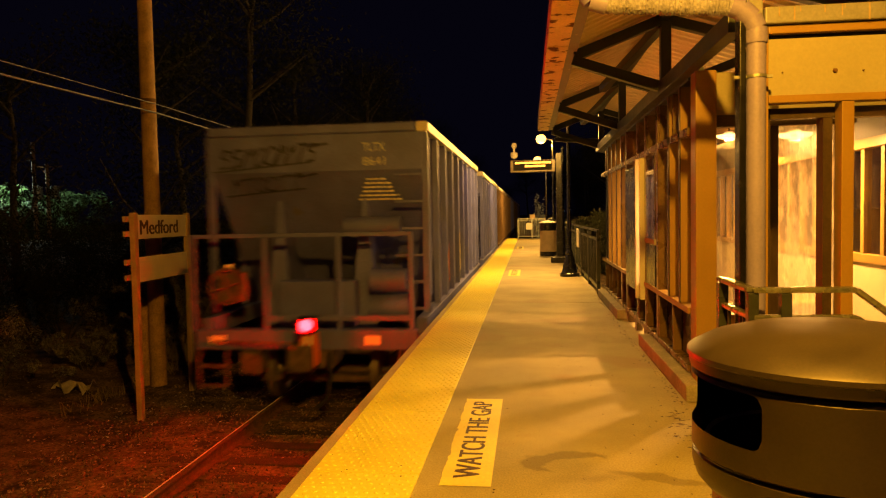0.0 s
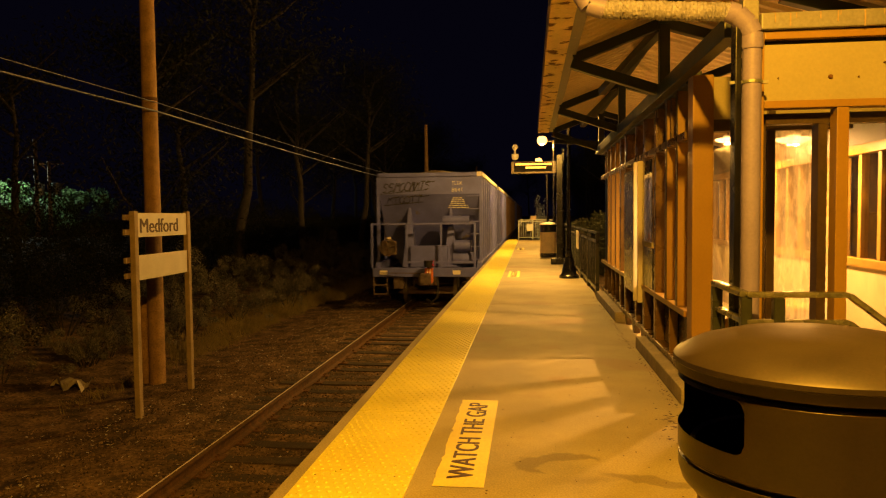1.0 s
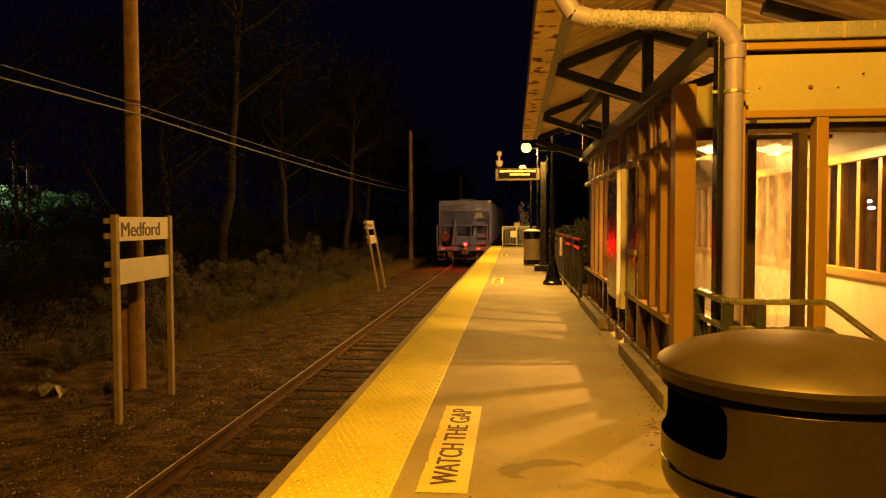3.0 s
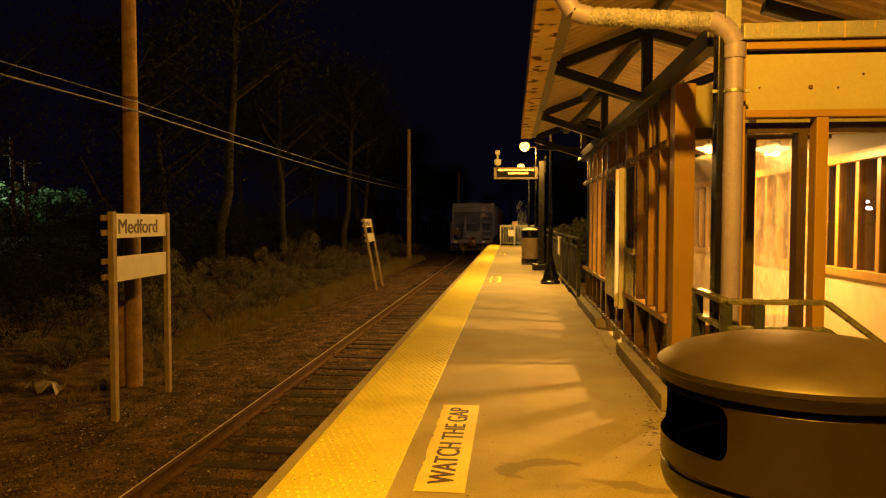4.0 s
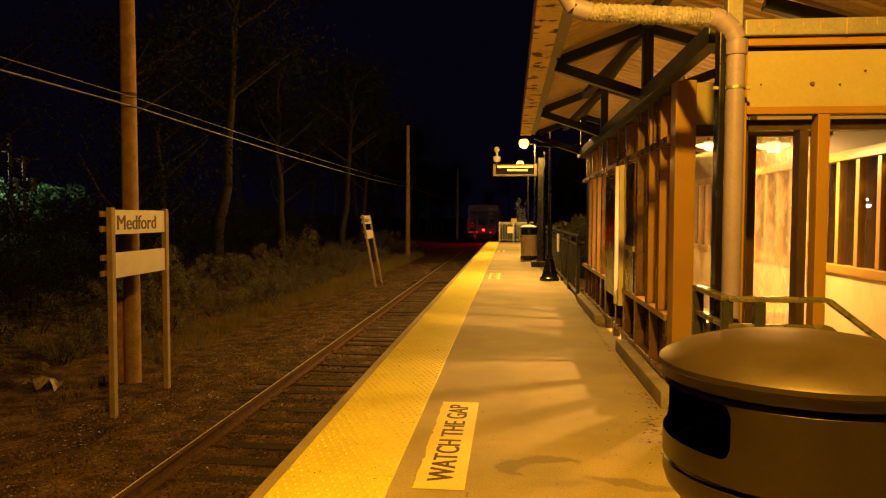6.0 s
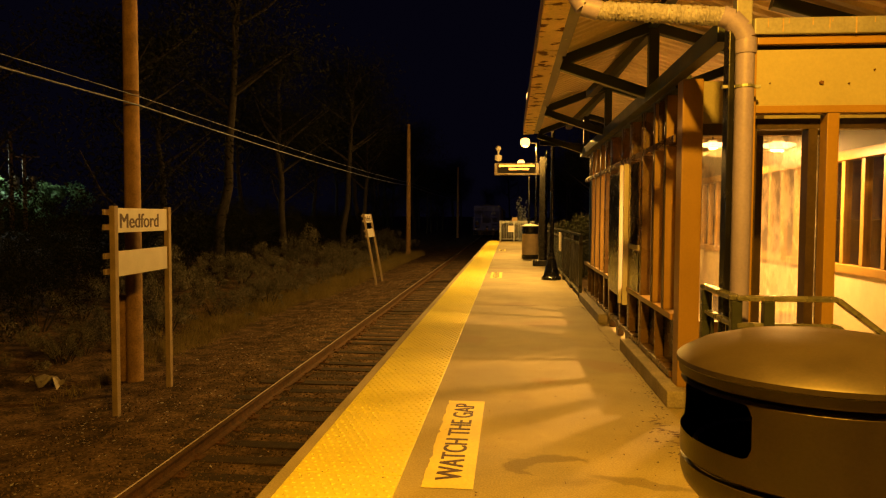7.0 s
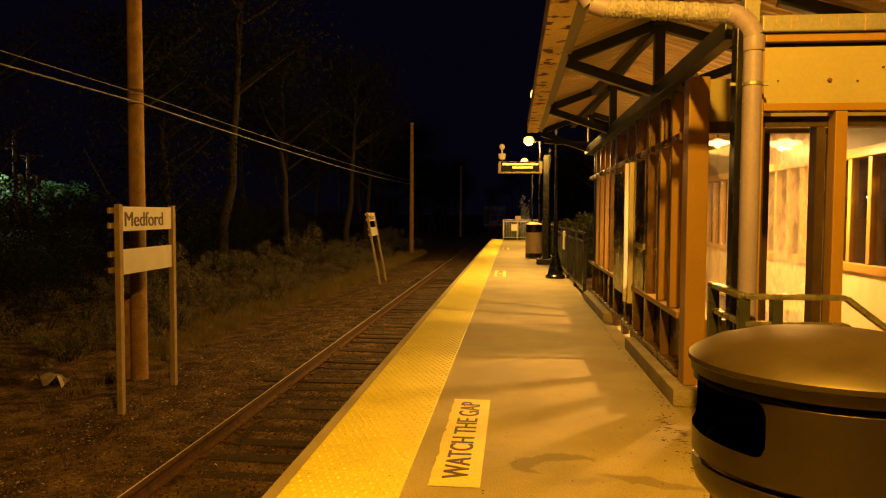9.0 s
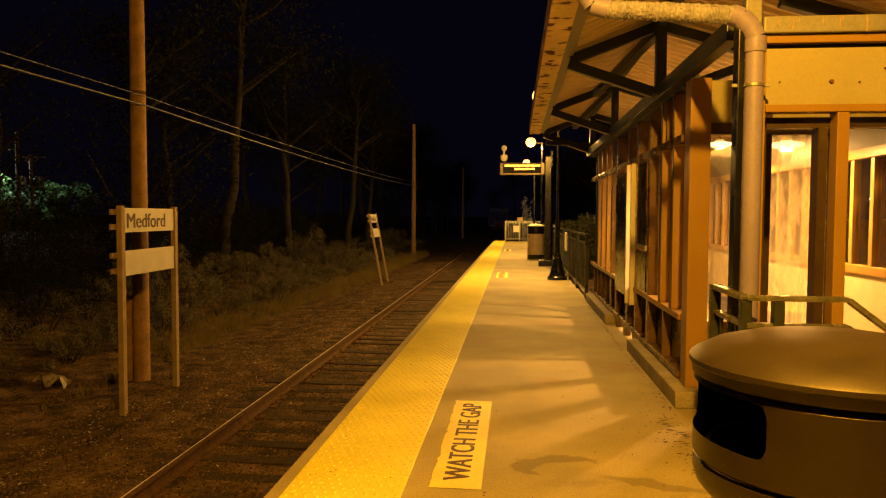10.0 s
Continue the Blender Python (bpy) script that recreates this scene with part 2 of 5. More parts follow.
M_LEAF2 = material("leaf_olive", (0.33, 0.31, 0.23), 0.6, vary=0.5, scale=1.5, bump=0, fine=8, spec=0.35, island=0.8)
M_PALELEAF = material("leaf_pale", (0.26, 0.32, 0.45), 0.7, vary=0.4, scale=4, bump=0, spec=0.3)
M_BARK = material("bark", (0.055, 0.046, 0.042), 0.95, vary=0.5, scale=7, bump=0.8, fine=25)
M_GRASS = material("dry_grass", (0.30, 0.24, 0.09), 0.85, vary=0.4, scale=2, bump=0, spec=0.2)
M_WIRE = material("cable", (0.085, 0.10, 0.2), 0.5, vary=0.1, bump=0)
M_GALV = material("galvanised", (0.42, 0.44, 0.44), 0.4, 0.7, vary=0.2, scale=7, bump=0.1)
M_GLASS = glass("window_glass")
M_GLASS_CLEAN = glass("window_glass_clean", 0.03, (0.9, 0.85, 0.75), 0.012)
M_GLASS_DUSTY = glass("window_glass_dusty", 0.04, (1, 0.97, 0.92), 0.13)
M_GLASS_DIRTY = glass("window_glass_dirty", 0.05, (1, 0.97, 0.9), 0.62)
G_LAMP = glow("lamp_globe", (1.0, 0.46, 0.10), 5)
G_ROOM = glow("room_tube", (1.0, 0.62, 0.22), 5)
G_LED = glow("amber_led", (1.0, 0.42, 0.05), 3.5)
G_RED = glow("red_lens", (1.0, 0.0002, 0.0003), 2000)
G_BLUE = glow("far_white_lamp", (0.55, 0.6, 1.0), 30)
# glow of the heads that stand in for reflections in the glass
G_WARM = glow("warm_reflection", (1.0, 0.72, 0.35), 18)


# ---- mesh helpers ----
def bm_box(bm, x0, x1, y0, y1, z0, z1, bevel=0.0, m=None):
    r = bmesh.ops.create_cube(bm, size=1)["verts"]
    bmesh.ops.transform(bm, verts=r, matrix=Matrix.Translation(((x0 + x1) / 2, (y0 + y1) / 2, (z0 + z1) / 2)) @ Matrix.Diagonal((x1 - x0, y1 - y0, z1 - z0, 1)))
    if bevel:
        edges = list({e for v in r for e in v.link_edges})
        out = bmesh.ops.bevel(bm, geom=edges, offset=bevel, segments=2, affect="EDGES", profile=0.6)
        r = list({v for f in out["faces"] for v in f.verts} | {v for v in r if v.is_valid})
    if m is not None:
        bmesh.ops.transform(bm, verts=r, matrix=m)
    return r


def bm_bar(bm, a, b, w, h, bevel=0.0, roll=0.0):
    """A bar of rectangular section from a to b."""
    a, b = Vector(a), Vector(b)
    d = b - a
    up = Vector((0, 0, 1)) if abs(d.normalized().z) < 0.97 else Vector((0, 1, 0))
    side = d.cross(up).normalized()
    top = side.cross(d).normalized()
    m = Matrix((side, d.normalized(), top)).transposed().to_4x4()
    m.translation = (a + b) / 2
    bm_box(bm, -w / 2, w / 2, -d.length / 2, d.length / 2, -h / 2, h / 2, bevel, m @ pose(0, 0, 0, 0, roll, 0))


def bm_tube(bm, a, b, r, r2=None, seg=12, cap=True):
    a, b = Vector(a), Vector(b)
    d = b - a
    m = Matrix.Translation((a + b) / 2) @ d.to_track_quat("Z", "Y").to_matrix().to_4x4()
    bmesh.ops.create_cone(bm, cap_ends=cap, segments=seg, radius1=r, radius2=r if r2 is None else r2, depth=d.length, matrix=m)


def bm_lathe(bm, profile, seg=24, m=None, start=0.0, end=2 * math.pi):
    """A turned shape from (radius, height) pairs."""
    full = abs(end - start - 2 * math.pi) < 1e-6
    count = seg if full else seg + 1
    rings = []
    for r, z in profile:
        ring = []
        for i in range(count):
            a = start + (end - start) * i / seg
            v = Vector((r * math.cos(a), r * math.sin(a), z))
            ring.append(bm.verts.new(m @ v if m else v))
        rings.append(ring)
    for lo, hi in zip(rings, rings[1:]):
        for i in range(seg):
            j = (i + 1) % count
            try:
                bm.faces.new((lo[i], lo[j], hi[j], hi[i]))
            except ValueError:
                pass


def mesh_of(bm, name, mat, smooth=False):
    me = bpy.data.meshes.new(name)
    bmesh.ops.remove_doubles(bm, verts=bm.verts, dist=1e-5)
    bmesh.ops.recalc_face_normals(bm, faces=bm.faces)
    bm.to_mesh(me)
    bm.free()
    me.materials.append(mat)
    if smooth:
        for p in me.polygons:
            p.use_smooth = True
        me.set_sharp_from_angle(angle=radians(40))
    return me


def part(name, bm, mat, parent=None, label="", smooth=False):
    ob = new(name, mesh_of(bm, name, mat, smooth))
    if parent:
        ob.parent = parent
    if label:
        ob["label"] = label
    return ob


def box_part(name, x0, x1, y0, y1, z0, z1, mat, parent=None, bevel=0.0, label=""):
    bm = bmesh.new()
    bm_box(bm, x0, x1, y0, y1, z0, z1, bevel)
    return part(name, bm, mat, parent, label)


def bar_part(name, a, b, w, h, mat, parent=None, bevel=0.0, label=""):
    bm = bmesh.new()
    bm_bar(bm, a, b, w, h, bevel)
    return part(name, bm, mat, parent, label)


def tube_part(name, a, b, r, mat, parent=None, r2=None, seg=12, label=""):
    bm = bmesh.new()
    bm_tube(bm, a, b, r, r2, seg)
    return part(name, bm, mat, parent, label, smooth=True)


def thing(name, at=(0, 0, 0), label="", category="", group="", kind=""):
    ob = new(name)
    ob.empty_display_size = 0.2
    ob.location = at
    return tagged(ob, label, category, group, kind)


def raw_mesh(name, verts, faces, mat):
    me = bpy.data.meshes.new(name)
    me.from_pydata(verts, [], faces)
    me.materials.append(mat)
    return me


def lettering(name, text, length, height, mat, m, parent=None, depth=0.002, bold=0.0):
    """Text of a given length and cap height; its own x runs along the line, y up the letters."""
    cu = bpy.data.curves.new(name, "FONT")
    cu.body, cu.size, cu.extrude = text, 1.0, depth
    tmp = new(name, cu)
    bpy.context.view_layer.update()
    me = bpy.data.meshes.new_from_object(tmp.evaluated_get(bpy.context.evaluated_depsgraph_get()))
    bpy.data.objects.remove(tmp)
    co = np.zeros(len(me.vertices) * 3)
    me.vertices.foreach_get("co", co)
    co = co.reshape(-1, 3)
    x0, x1 = co[:, 0].min(), co[:, 0].max()
    co[:, 0] = (co[:, 0] - x0) / (x1 - x0) * length
    co[:, 1] *= height / 0.73
    me.vertices.foreach_set("co", co.ravel())
    if bold:
        bm = bmesh.new()
        for k, dx in enumerate((-bold, 0.0, bold)):
            first = len(bm.verts)
            bm.from_mesh(me)
            bm.verts.ensure_lookup_table()
            for v in bm.verts[first:]:
                v.co += Vector((dx, 0, 0.0002 * k))
        bm.to_mesh(me)
        bm.free()
    me.materials.clear()
    me.materials.append(mat)
    ob = new(name, me)
    ob.matrix_basis = m
    if parent:
        ob.parent = parent
    return ob



# ---- ground ----
RAIL_Z, TRACK_X, GROUND_Z = -1.22, -2.93, -1.45
EDGE_X, PLAT_END = -1.326, 40.6


def ground_height(x, y):
    h = 0.05 * noise.noise((x * 0.35, y * 0.35, 0)) + 0.02 * noise.noise((x * 1.7, y * 1.7, 3))
    near = abs(x - TRACK_X)
    bed = 0.0 if near > 3.0 else 0.084 * min(1.0, (3.0 - near) / 0.8)
    bank = 0.0 if x > -7 else min(1.2, (-7 - x) * 0.10)
    return GROUND_Z + (h * (0.6 if near < 1.8 else 1.0)) + bed + bank - 0.03


def build_ground():
    xs = [-600, -300, -120, -60, -40, -28] + [-20 + i * 0.25 for i in range(0, 100)] + [6, 12, 30, 80, 250, 600]
    ys = [-400, -150, -60, -25, -10] + [-6 + i * 0.3 for i in range(0, 150)] + [40 + i * 1.5 for i in range(0, 50)] + [130, 180, 300, 600, 1200]
    verts = [(x, y, ground_height(x, y) if -20 <= x <= 5 and -6 <= y <= 120 else GROUND_Z + (1.2 if x < -20 else 0)) for y in ys for x in xs]
    w = len(xs)
    faces = [(j * w + i, j * w + i + 1, (j + 1) * w + i + 1, (j + 1) * w + i) for j in range(len(ys) - 1) for i in range(w - 1)]
    me = raw_mesh("ground", verts, faces, M_GROUND)
    for p in me.polygons:
        p.use_smooth = True
    tagged(new("ground", me), "dark brown dirt and gravel ground beside the railway", "ground", kind="structure")


def scatter_mesh(name, spots, shape_verts, shape_faces, mat, label, category):
    """Many small alike pieces in one mesh: spots are (place, size, turn)."""
    sv, sf = np.array(shape_verts), np.array(shape_faces)
    all_v, all_f = [], []
    for k, (p, s, e) in enumerate(spots):
        r = np.array(Euler(e).to_matrix())
        all_v.append((sv * np.array(s)) @ r.T + np.array(p))
        all_f.append(sf + k * len(sv))
    me = bpy.data.meshes.new(name)
    me.from_pydata(np.concatenate(all_v).tolist(), [], np.concatenate(all_f).tolist())
    me.materials.append(mat)
    ob = new(name, me)
    return tagged(ob, label, category, kind="stuff")


OCTA_V = [(1, 0, 0), (-1, 0, 0), (0, 1, 0), (0, -1, 0), (0, 0, 0.7), (0, 0, -0.7)]
OCTA_F = [(0, 2, 4), (2, 1, 4), (1, 3, 4), (3, 0, 4), (2, 0, 5), (1, 2, 5), (3, 1, 5), (0, 3, 5)]


def build_gravel():
    rnd = random.Random(4)
    spots = []
    for _ in range(60000):
        y = 3 + 40 * rnd.random() ** 1.6
        x = rnd.uniform(-6.2, -1.5) if rnd.random() < 0.85 else rnd.uniform(-9.5, -6)
        s = rnd.uniform(0.008, 0.023)
        spots.append(((x, y, ground_height(x, y) + s * 0.25), (s, s * rnd.uniform(0.6, 1), s * rnd.uniform(0.5, 0.9)), (rnd.random() * 3, rnd.random() * 3, rnd.random() * 6)))
    scatter_mesh("ballast_gravel", spots, OCTA_V, OCTA_F, M_GRAVEL, "loose grey-brown ballast gravel along the track", "gravel")
    pale = []
    for _ in range(1300):
        y = 6 + 31 * rnd.random() ** 1.3
        x = rnd.gauss(-5.3, 0.9)
        s = rnd.uniform(0.006, 0.030) * (1.5 if rnd.random() < 0.08 else 1)
        pale.append(((x, y, ground_height(x, y) + 0.012), (s, s * 0.6, s * 0.25), (rnd.uniform(-0.4, 0.4), rnd.uniform(-0.4, 0.4), rnd.random() * 6)))
    scatter_mesh("litter", pale, OCTA_V, OCTA_F, M_LINER, "pale scraps and dry leaves scattered on the ground", "litter")


def build_grit():
    rnd = random.Random(41)
    spots = []
    for _ in range(260):
        y = 3.4 + 12 * rnd.random() ** 1.5
        x = rnd.uniform(-1.3, 1.05)
        s = rnd.uniform(0.003, 0.009)
        z = 0.013 if x < -0.64 and x > -1.24 else 0.001
        spots.append(((x, y, z + s * 0.2), (s, s * rnd.uniform(0.5, 1), s * 0.5), (0, 0, rnd.random() * 6)))
    for _ in range(420):
        y = 3.6 + 9 * rnd.random() ** 1.3
        x = 1.085 - abs(rnd.gauss(0, 0.035)) if y > 5.6 else rnd.gauss(0.98, 0.07)
        s = rnd.uniform(0.004, 0.014)
        spots.append(((x, y, 0.002), (s, s * 0.6, s * 0.3), (0, 0, rnd.random() * 6)))
    for _ in range(30):
        y = 4.45 + 0.95 * rnd.random()
        s = rnd.uniform(0.012, 0.042)
        spots.append(((0.97 + rnd.gauss(0, 0.045) - (y - 4.9) * 0.05, y, 0.0015), (s, s * rnd.uniform(0.25, 0.5), 0.001), (0, 0, rnd.uniform(-0.4, 0.4))))
    scatter_mesh("platform_grit", spots, OCTA_V, OCTA_F, M_INK, "dark grit and crumbs on the platform surface", "grit")


def build_track():
    track = thing("railway_track", label="single railway track with worn steel rails on dark wooden ties", category="railway track", kind="structure")
    tie_bm = bmesh.new()
    bm_box(tie_bm, -1.3, 1.3, -0.115, 0.115, -0.17, 0, 0.012)
    tie_me = mesh_of(tie_bm, "tie", M_TIE)
    plate_bm = bmesh.new()
    bm_box(plate_bm, -0.18, 0.18, -0.09, 0.09, 0, 0.018, 0.004)
    for sx in (-0.1, 0.1):
        bm_box(plate_bm, sx - 0.015, sx + 0.015, -0.05, -0.02, 0.018, 0.045)
        bm_box(plate_bm, sx - 0.015, sx + 0.015, 0.02, 0.05, 0.018, 0.045)
    plate_me = mesh_of(plate_bm, "tie_plate", M_RUST)
    rnd = random.Random(9)
    y = -2.0
    for k in range(210):
        tie = new("tie", tie_me)
        tie.parent = track
        tie.matrix_basis = pose(TRACK_X + rnd.uniform(-0.05, 0.05), y, RAIL_Z - 0.155 - rnd.uniform(0, 0.02), 0, 0, rnd.uniform(-1.2, 1.2))
        if k < 70:
            for s in (-1, 1):
                pl = new("tie_plate", plate_me)
                pl.parent = tie
                pl.matrix_basis = pose(s * 0.7525, 0, 0.0)
        y += 0.53 + rnd.uniform(-0.03, 0.03)
    for s in (-1, 1):
        x = TRACK_X + s * 0.7525
        outline = [(-0.07, 0), (0.07, 0), (0.07, 0.012), (0.012, 0.03), (0.010, 0.115), (0.037, 0.122), (0.037, 0.146), (-0.037, 0.146), (-0.037, 0.122), (-0.010, 0.115), (-0.012, 0.03), (-0.07, 0.012)]
        bm = bmesh.new()
        ends = [[bm.verts.new((x + px, yy, RAIL_Z - 0.155 + pz)) for px, pz in outline] for yy in (-8, 260)]
        for i in range(len(outline)):
            j = (i + 1) % len(outline)
            bm.faces.new((ends[0][i], ends[0][j], ends[1][j], ends[1][i]))
        rail = part("rail", bm, M_RUST, track, "rust-brown steel rail")
        # narrow pale strip that paints the glint along the polished rail head
        box_part("rail_glint", x - 0.034, x - 0.018, -8, 260, RAIL_Z - 0.009, RAIL_Z - 0.003, M_RAIL_GLINT, rail, 0.003, "narrow polished strip of the rail, glint put into its pale colour")


# ---- platform ----
def build_platform():
    plat = thing("platform", label="raised concrete railway platform with a yellow warning edge", category="platform", kind="structure")
    joints = [-9.0, 0.2, 11.6, 22.3, 31.5, PLAT_END]
    box_part("slab", 1.312, 3.16, 11.608, 13.0, -0.26, 0.0, M_CONCRETE, plat, 0.008)
    for a, b in zip(joints, joints[1:]):
        box_part("slab", EDGE_X, 3.16 if a < 10 else 1.31, a + 0.008, b - 0.008, -0.26, 0.0, M_CONCRETE, plat, 0.008)
    box_part("beam", EDGE_X + 0.3, 1.2, -9, PLAT_END - 0.1, -0.62, -0.262, M_KERB, plat)
    for y in range(-8, 41, 6):
        box_part("pier", EDGE_X + 0.5, 1.1, y - 0.25, y + 0.25, -1.6, -0.622, M_KERB, plat)
    # warning panels with truncated domes
    bm = bmesh.new()
    bm_box(bm, -0.3, 0.3, 0.004, 1.216, 0.0, 0.012, 0.003)
    flat = mesh_of(bm, "panel_flat", M_TACTILE)
    verts, faces = [tuple(v.co) for v in flat.vertices], [tuple(p.vertices) for p in flat.polygons]
    for i in range(11):
        for j in range(20):
            cx, cy, n0 = -0.2775 + 0.053 * i + (0.0265 if j % 2 else 0), 0.04 + 0.06 * j, len(verts)
            for r, z in ((0.0135, 0.0118), (0.0075, 0.0175)):
                verts += [(cx + r * math.cos(a * math.pi / 4), cy + r * math.sin(a * math.pi / 4), z) for a in range(8)]
            faces += [(n0 + a, n0 + (a + 1) % 8, n0 + 8 + (a + 1) % 8, n0 + 8 + a) for a in range(8)] + [tuple(range(n0 + 8, n0 + 16))]
    me = raw_mesh("warning_panel", verts, faces, M_TACTILE)
    for k in range(40):
        ob = new("warning_panel", me)
        ob.parent = plat
        ob.location = (-0.94, -8.12 + 1.22 * k, 0.0)
    return plat


def decal_patch(y0):
    d = thing("floor_notice", (0, y0, 0), "worn yellow floor notice with dark lettering on the platform", "floor notice", "floor notices on the platform")
    rnd = random.Random(int(y0 * 10))
    # ragged left edge
    left = [(-0.522 + max(0, rnd.gauss(0.0, 0.006)) + (0.035 * max(0, math.sin(t * 9)) * rnd.random() if 0.25 < t < 0.6 else 0), 1.745 * t) for t in [i / 40 for i in range(41)]]
    right = [(-0.246, 1.745), (-0.246, 0.0)]
    bm = bmesh.new()
    vs = [bm.verts.new((x, y, 0.003)) for x, y in left + right]
    f = bm.faces.new(vs)
    bmesh.ops.solidify(bm, geom=[f], thickness=0.0028)
    part("backing", bm, M_DECAL, d)
    lettering("notice_text", "WATCH THE GAP", 1.54, 0.148, M_INK, Matrix.Translation((-0.318, 0.115, 0.0036)) @ pose(0, 0, 0, 0, 0, 90), d, 0.0005, 0.006)


build_ground()
build_track()
build_platform()
build_grit()
for y in (3.95, 16.45, 28.95):
    decal_patch(y)


# ---- waiting room and canopy ----
WALL_X = 1.22     # track-side face of the waiting room
Y0, Y1 = 5.88, 12.75
BACK_X = 3.05


def ridge(x):
    """Height of the roof sheet above the platform at x."""
    return 2.88 + (x - 0.35) * 0.41 if x < 1.18 else 3.22 - (x - 1.18) * 0.33


def frame_wall_track_side():
    w = thing("wall_west", label="brown framed glazed wall of the waiting room along the platform", category="wall", kind="structure")
    x0, x1 = WALL_X, WALL_X + 0.09
    sill, head, top = 0.60, 2.0, 2.42
    for a, b, z, h, m in ((Y0 + 0.2, Y1 - 0.1, sill, 0.05, M_ORANGE), (Y0 + 0.2, Y1 - 0.1, head, 0.06, M_BROWN), (Y0 + 0.2, Y1 - 0.1, 0.14, 0.05, M_BROWN)):
        box_part("beam", x0 - 0.02, x1, a, b, z, z + h, m, w, 0.006)
    box_part("top_plate", x0 - 0.01, x1 + 0.02, Y0 + 0.2, Y1, top, top + 0.1, M_GREEN, w, 0.006)
    posts = [7.44, 8.13, 8.70, 9.61, 10.12]
    for y in posts:
        box_part("post", x0 - 0.015, x1 + 0.01, y - 0.05, y + 0.05, 0.13, top - 0.002, M_BROWN, w, 0.008)
    for y in (6.39, 6.85, 10.6, 11.17, 11.66):
        box_part("fin", x0 - 0.012, x1 + 0.03, y - 0.022, y + 0.022, sill + 0.052, top - 0.002, M_ORANGE, w, 0.005)
        # dark strip that paints the unlit track-side edge of the fin
        box_part("fin_shade_strip", x0 - 0.02, x0 - 0.0125, y - 0.036, y + 0.036, sill + 0.052, top - 0.002, M_DARKWOOD, w, 0.003)
    for a, b in ((Y0 + 0.2, 7.38), (7.49, 8.08), (8.18, 8.65), (8.75, 9.56), (9.66, 10.07), (10.17, 11.2), (11.2, 12.15)):
        n = 2 if b - a > 0.9 else 1
        for i in range(n):
            ya, yb = a + (b - a) * i / n, a + (b - a) * (i + 1) / n
            # recessed panel in shade; the shade is put in as black colour
            box_part("lower_panel", x0 + 0.066, x0 + 0.082, ya - 0.04, yb - 0.001, 0.188, sill - 0.004, M_BLACK, w)
            box_part("panel_bar", x0 - 0.01, x0 + 0.064, yb - 0.03, yb - 0.001, 0.19, sill - 0.002, M_BROWN, w, 0.004)
            gl = box_part("pane", x0 + 0.065, x0 + 0.073, ya + 0.02, yb - 0.02, sill + 0.054, head - 0.003, M_GLASS, w)
            box_part("transom_pane", x0 + 0.065, x0 + 0.073, ya + 0.02, yb - 0.02, head + 0.064, top - 0.003, M_GLASS_CLEAN, w)
            box_part("transom_bar", x0, x0 + 0.07, yb - 0.02, yb + 0.02, head + 0.062, top - 0.002, M_BROWN, w, 0.004)
    # notice board frame beside the doorway
    box_part("door_edge", x0 - 0.06, x0 + 0.12, 8.22, 8.25, 0.45, 1.985, M_WHITE, w, 0.004, "cream painted door edge")
    box_part("door_edge", x0 - 0.082, x0 - 0.0, 8.38, 8.41, 0.45, 1.985, M_WHITE, w, 0.004, "cream painted door edge")
    box_part("door_leaf", x0 - 0.035, x0 - 0.012, 8.72, 9.54, 0.5, 1.93, M_BLACK, w, 0.004, "dark glossy door leaf")
    box_part("case_frame", x0 - 0.03, x0 - 0.005, 7.52, 8.10, 1.08, 1.13, M_CREAM, w, 0.004)
    box_part("case_back", x0 - 0.018, x0 - 0.008, 7.52, 8.10, 1.132, 1.96, M_BROWN, w)
    box_part("case_pane", x0 - 0.026, x0 - 0.022, 7.54, 8.08, 1.132, 1.96, M_GLASS, w)
    # flat black sheet stands in for the dark opening below the case
    box_part("dark_opening", x0 - 0.02, x0 + 0.0, 7.52, 8.06, 0.66, 1.07, M_BLACK, w)
    col = box_part("corner_column", x0 - 0.02, x0 + 0.132, Y0 - 0.08, Y0 + 0.09, 0.13, 2.44, M_ORANGE, w, 0.01, "orange-brown painted corner column")
    tube_part("far_column", (1.30, 12.3, 0.0), (1.30, 12.3, 2.62), 0.06, M_GREEN, w)
    for y in (8.25, 8.95, 9.6):
        bm = bmesh.new()
        tri = [(y - 0.16, 0.139), (y + 0.16, 0.139), (y + 0.05, 0.0), (y - 0.05, 0.0)]
        sides = [[bm.verts.new((x, py, pz)) for py, pz in tri] for x in (x0, x0 + 0.07)]
        bm.faces.new(sides[0])
        bm.faces.new(sides[1])
        for i in range(4):
            bm.faces.new((sides[0][i], sides[0][(i + 1) % 4], sides[1][(i + 1) % 4], sides[1][i]))
        part("foot", bm, M_BROWN, w, "tapered wooden foot under the wall")
    for a, b in ((5.67, 7.95), (9.8, 12.4)):
        box_part("kerb", 1.10, 1.30, a, b, 0.0, 0.128, M_KERB, w, 0.012, "grey concrete kerb")


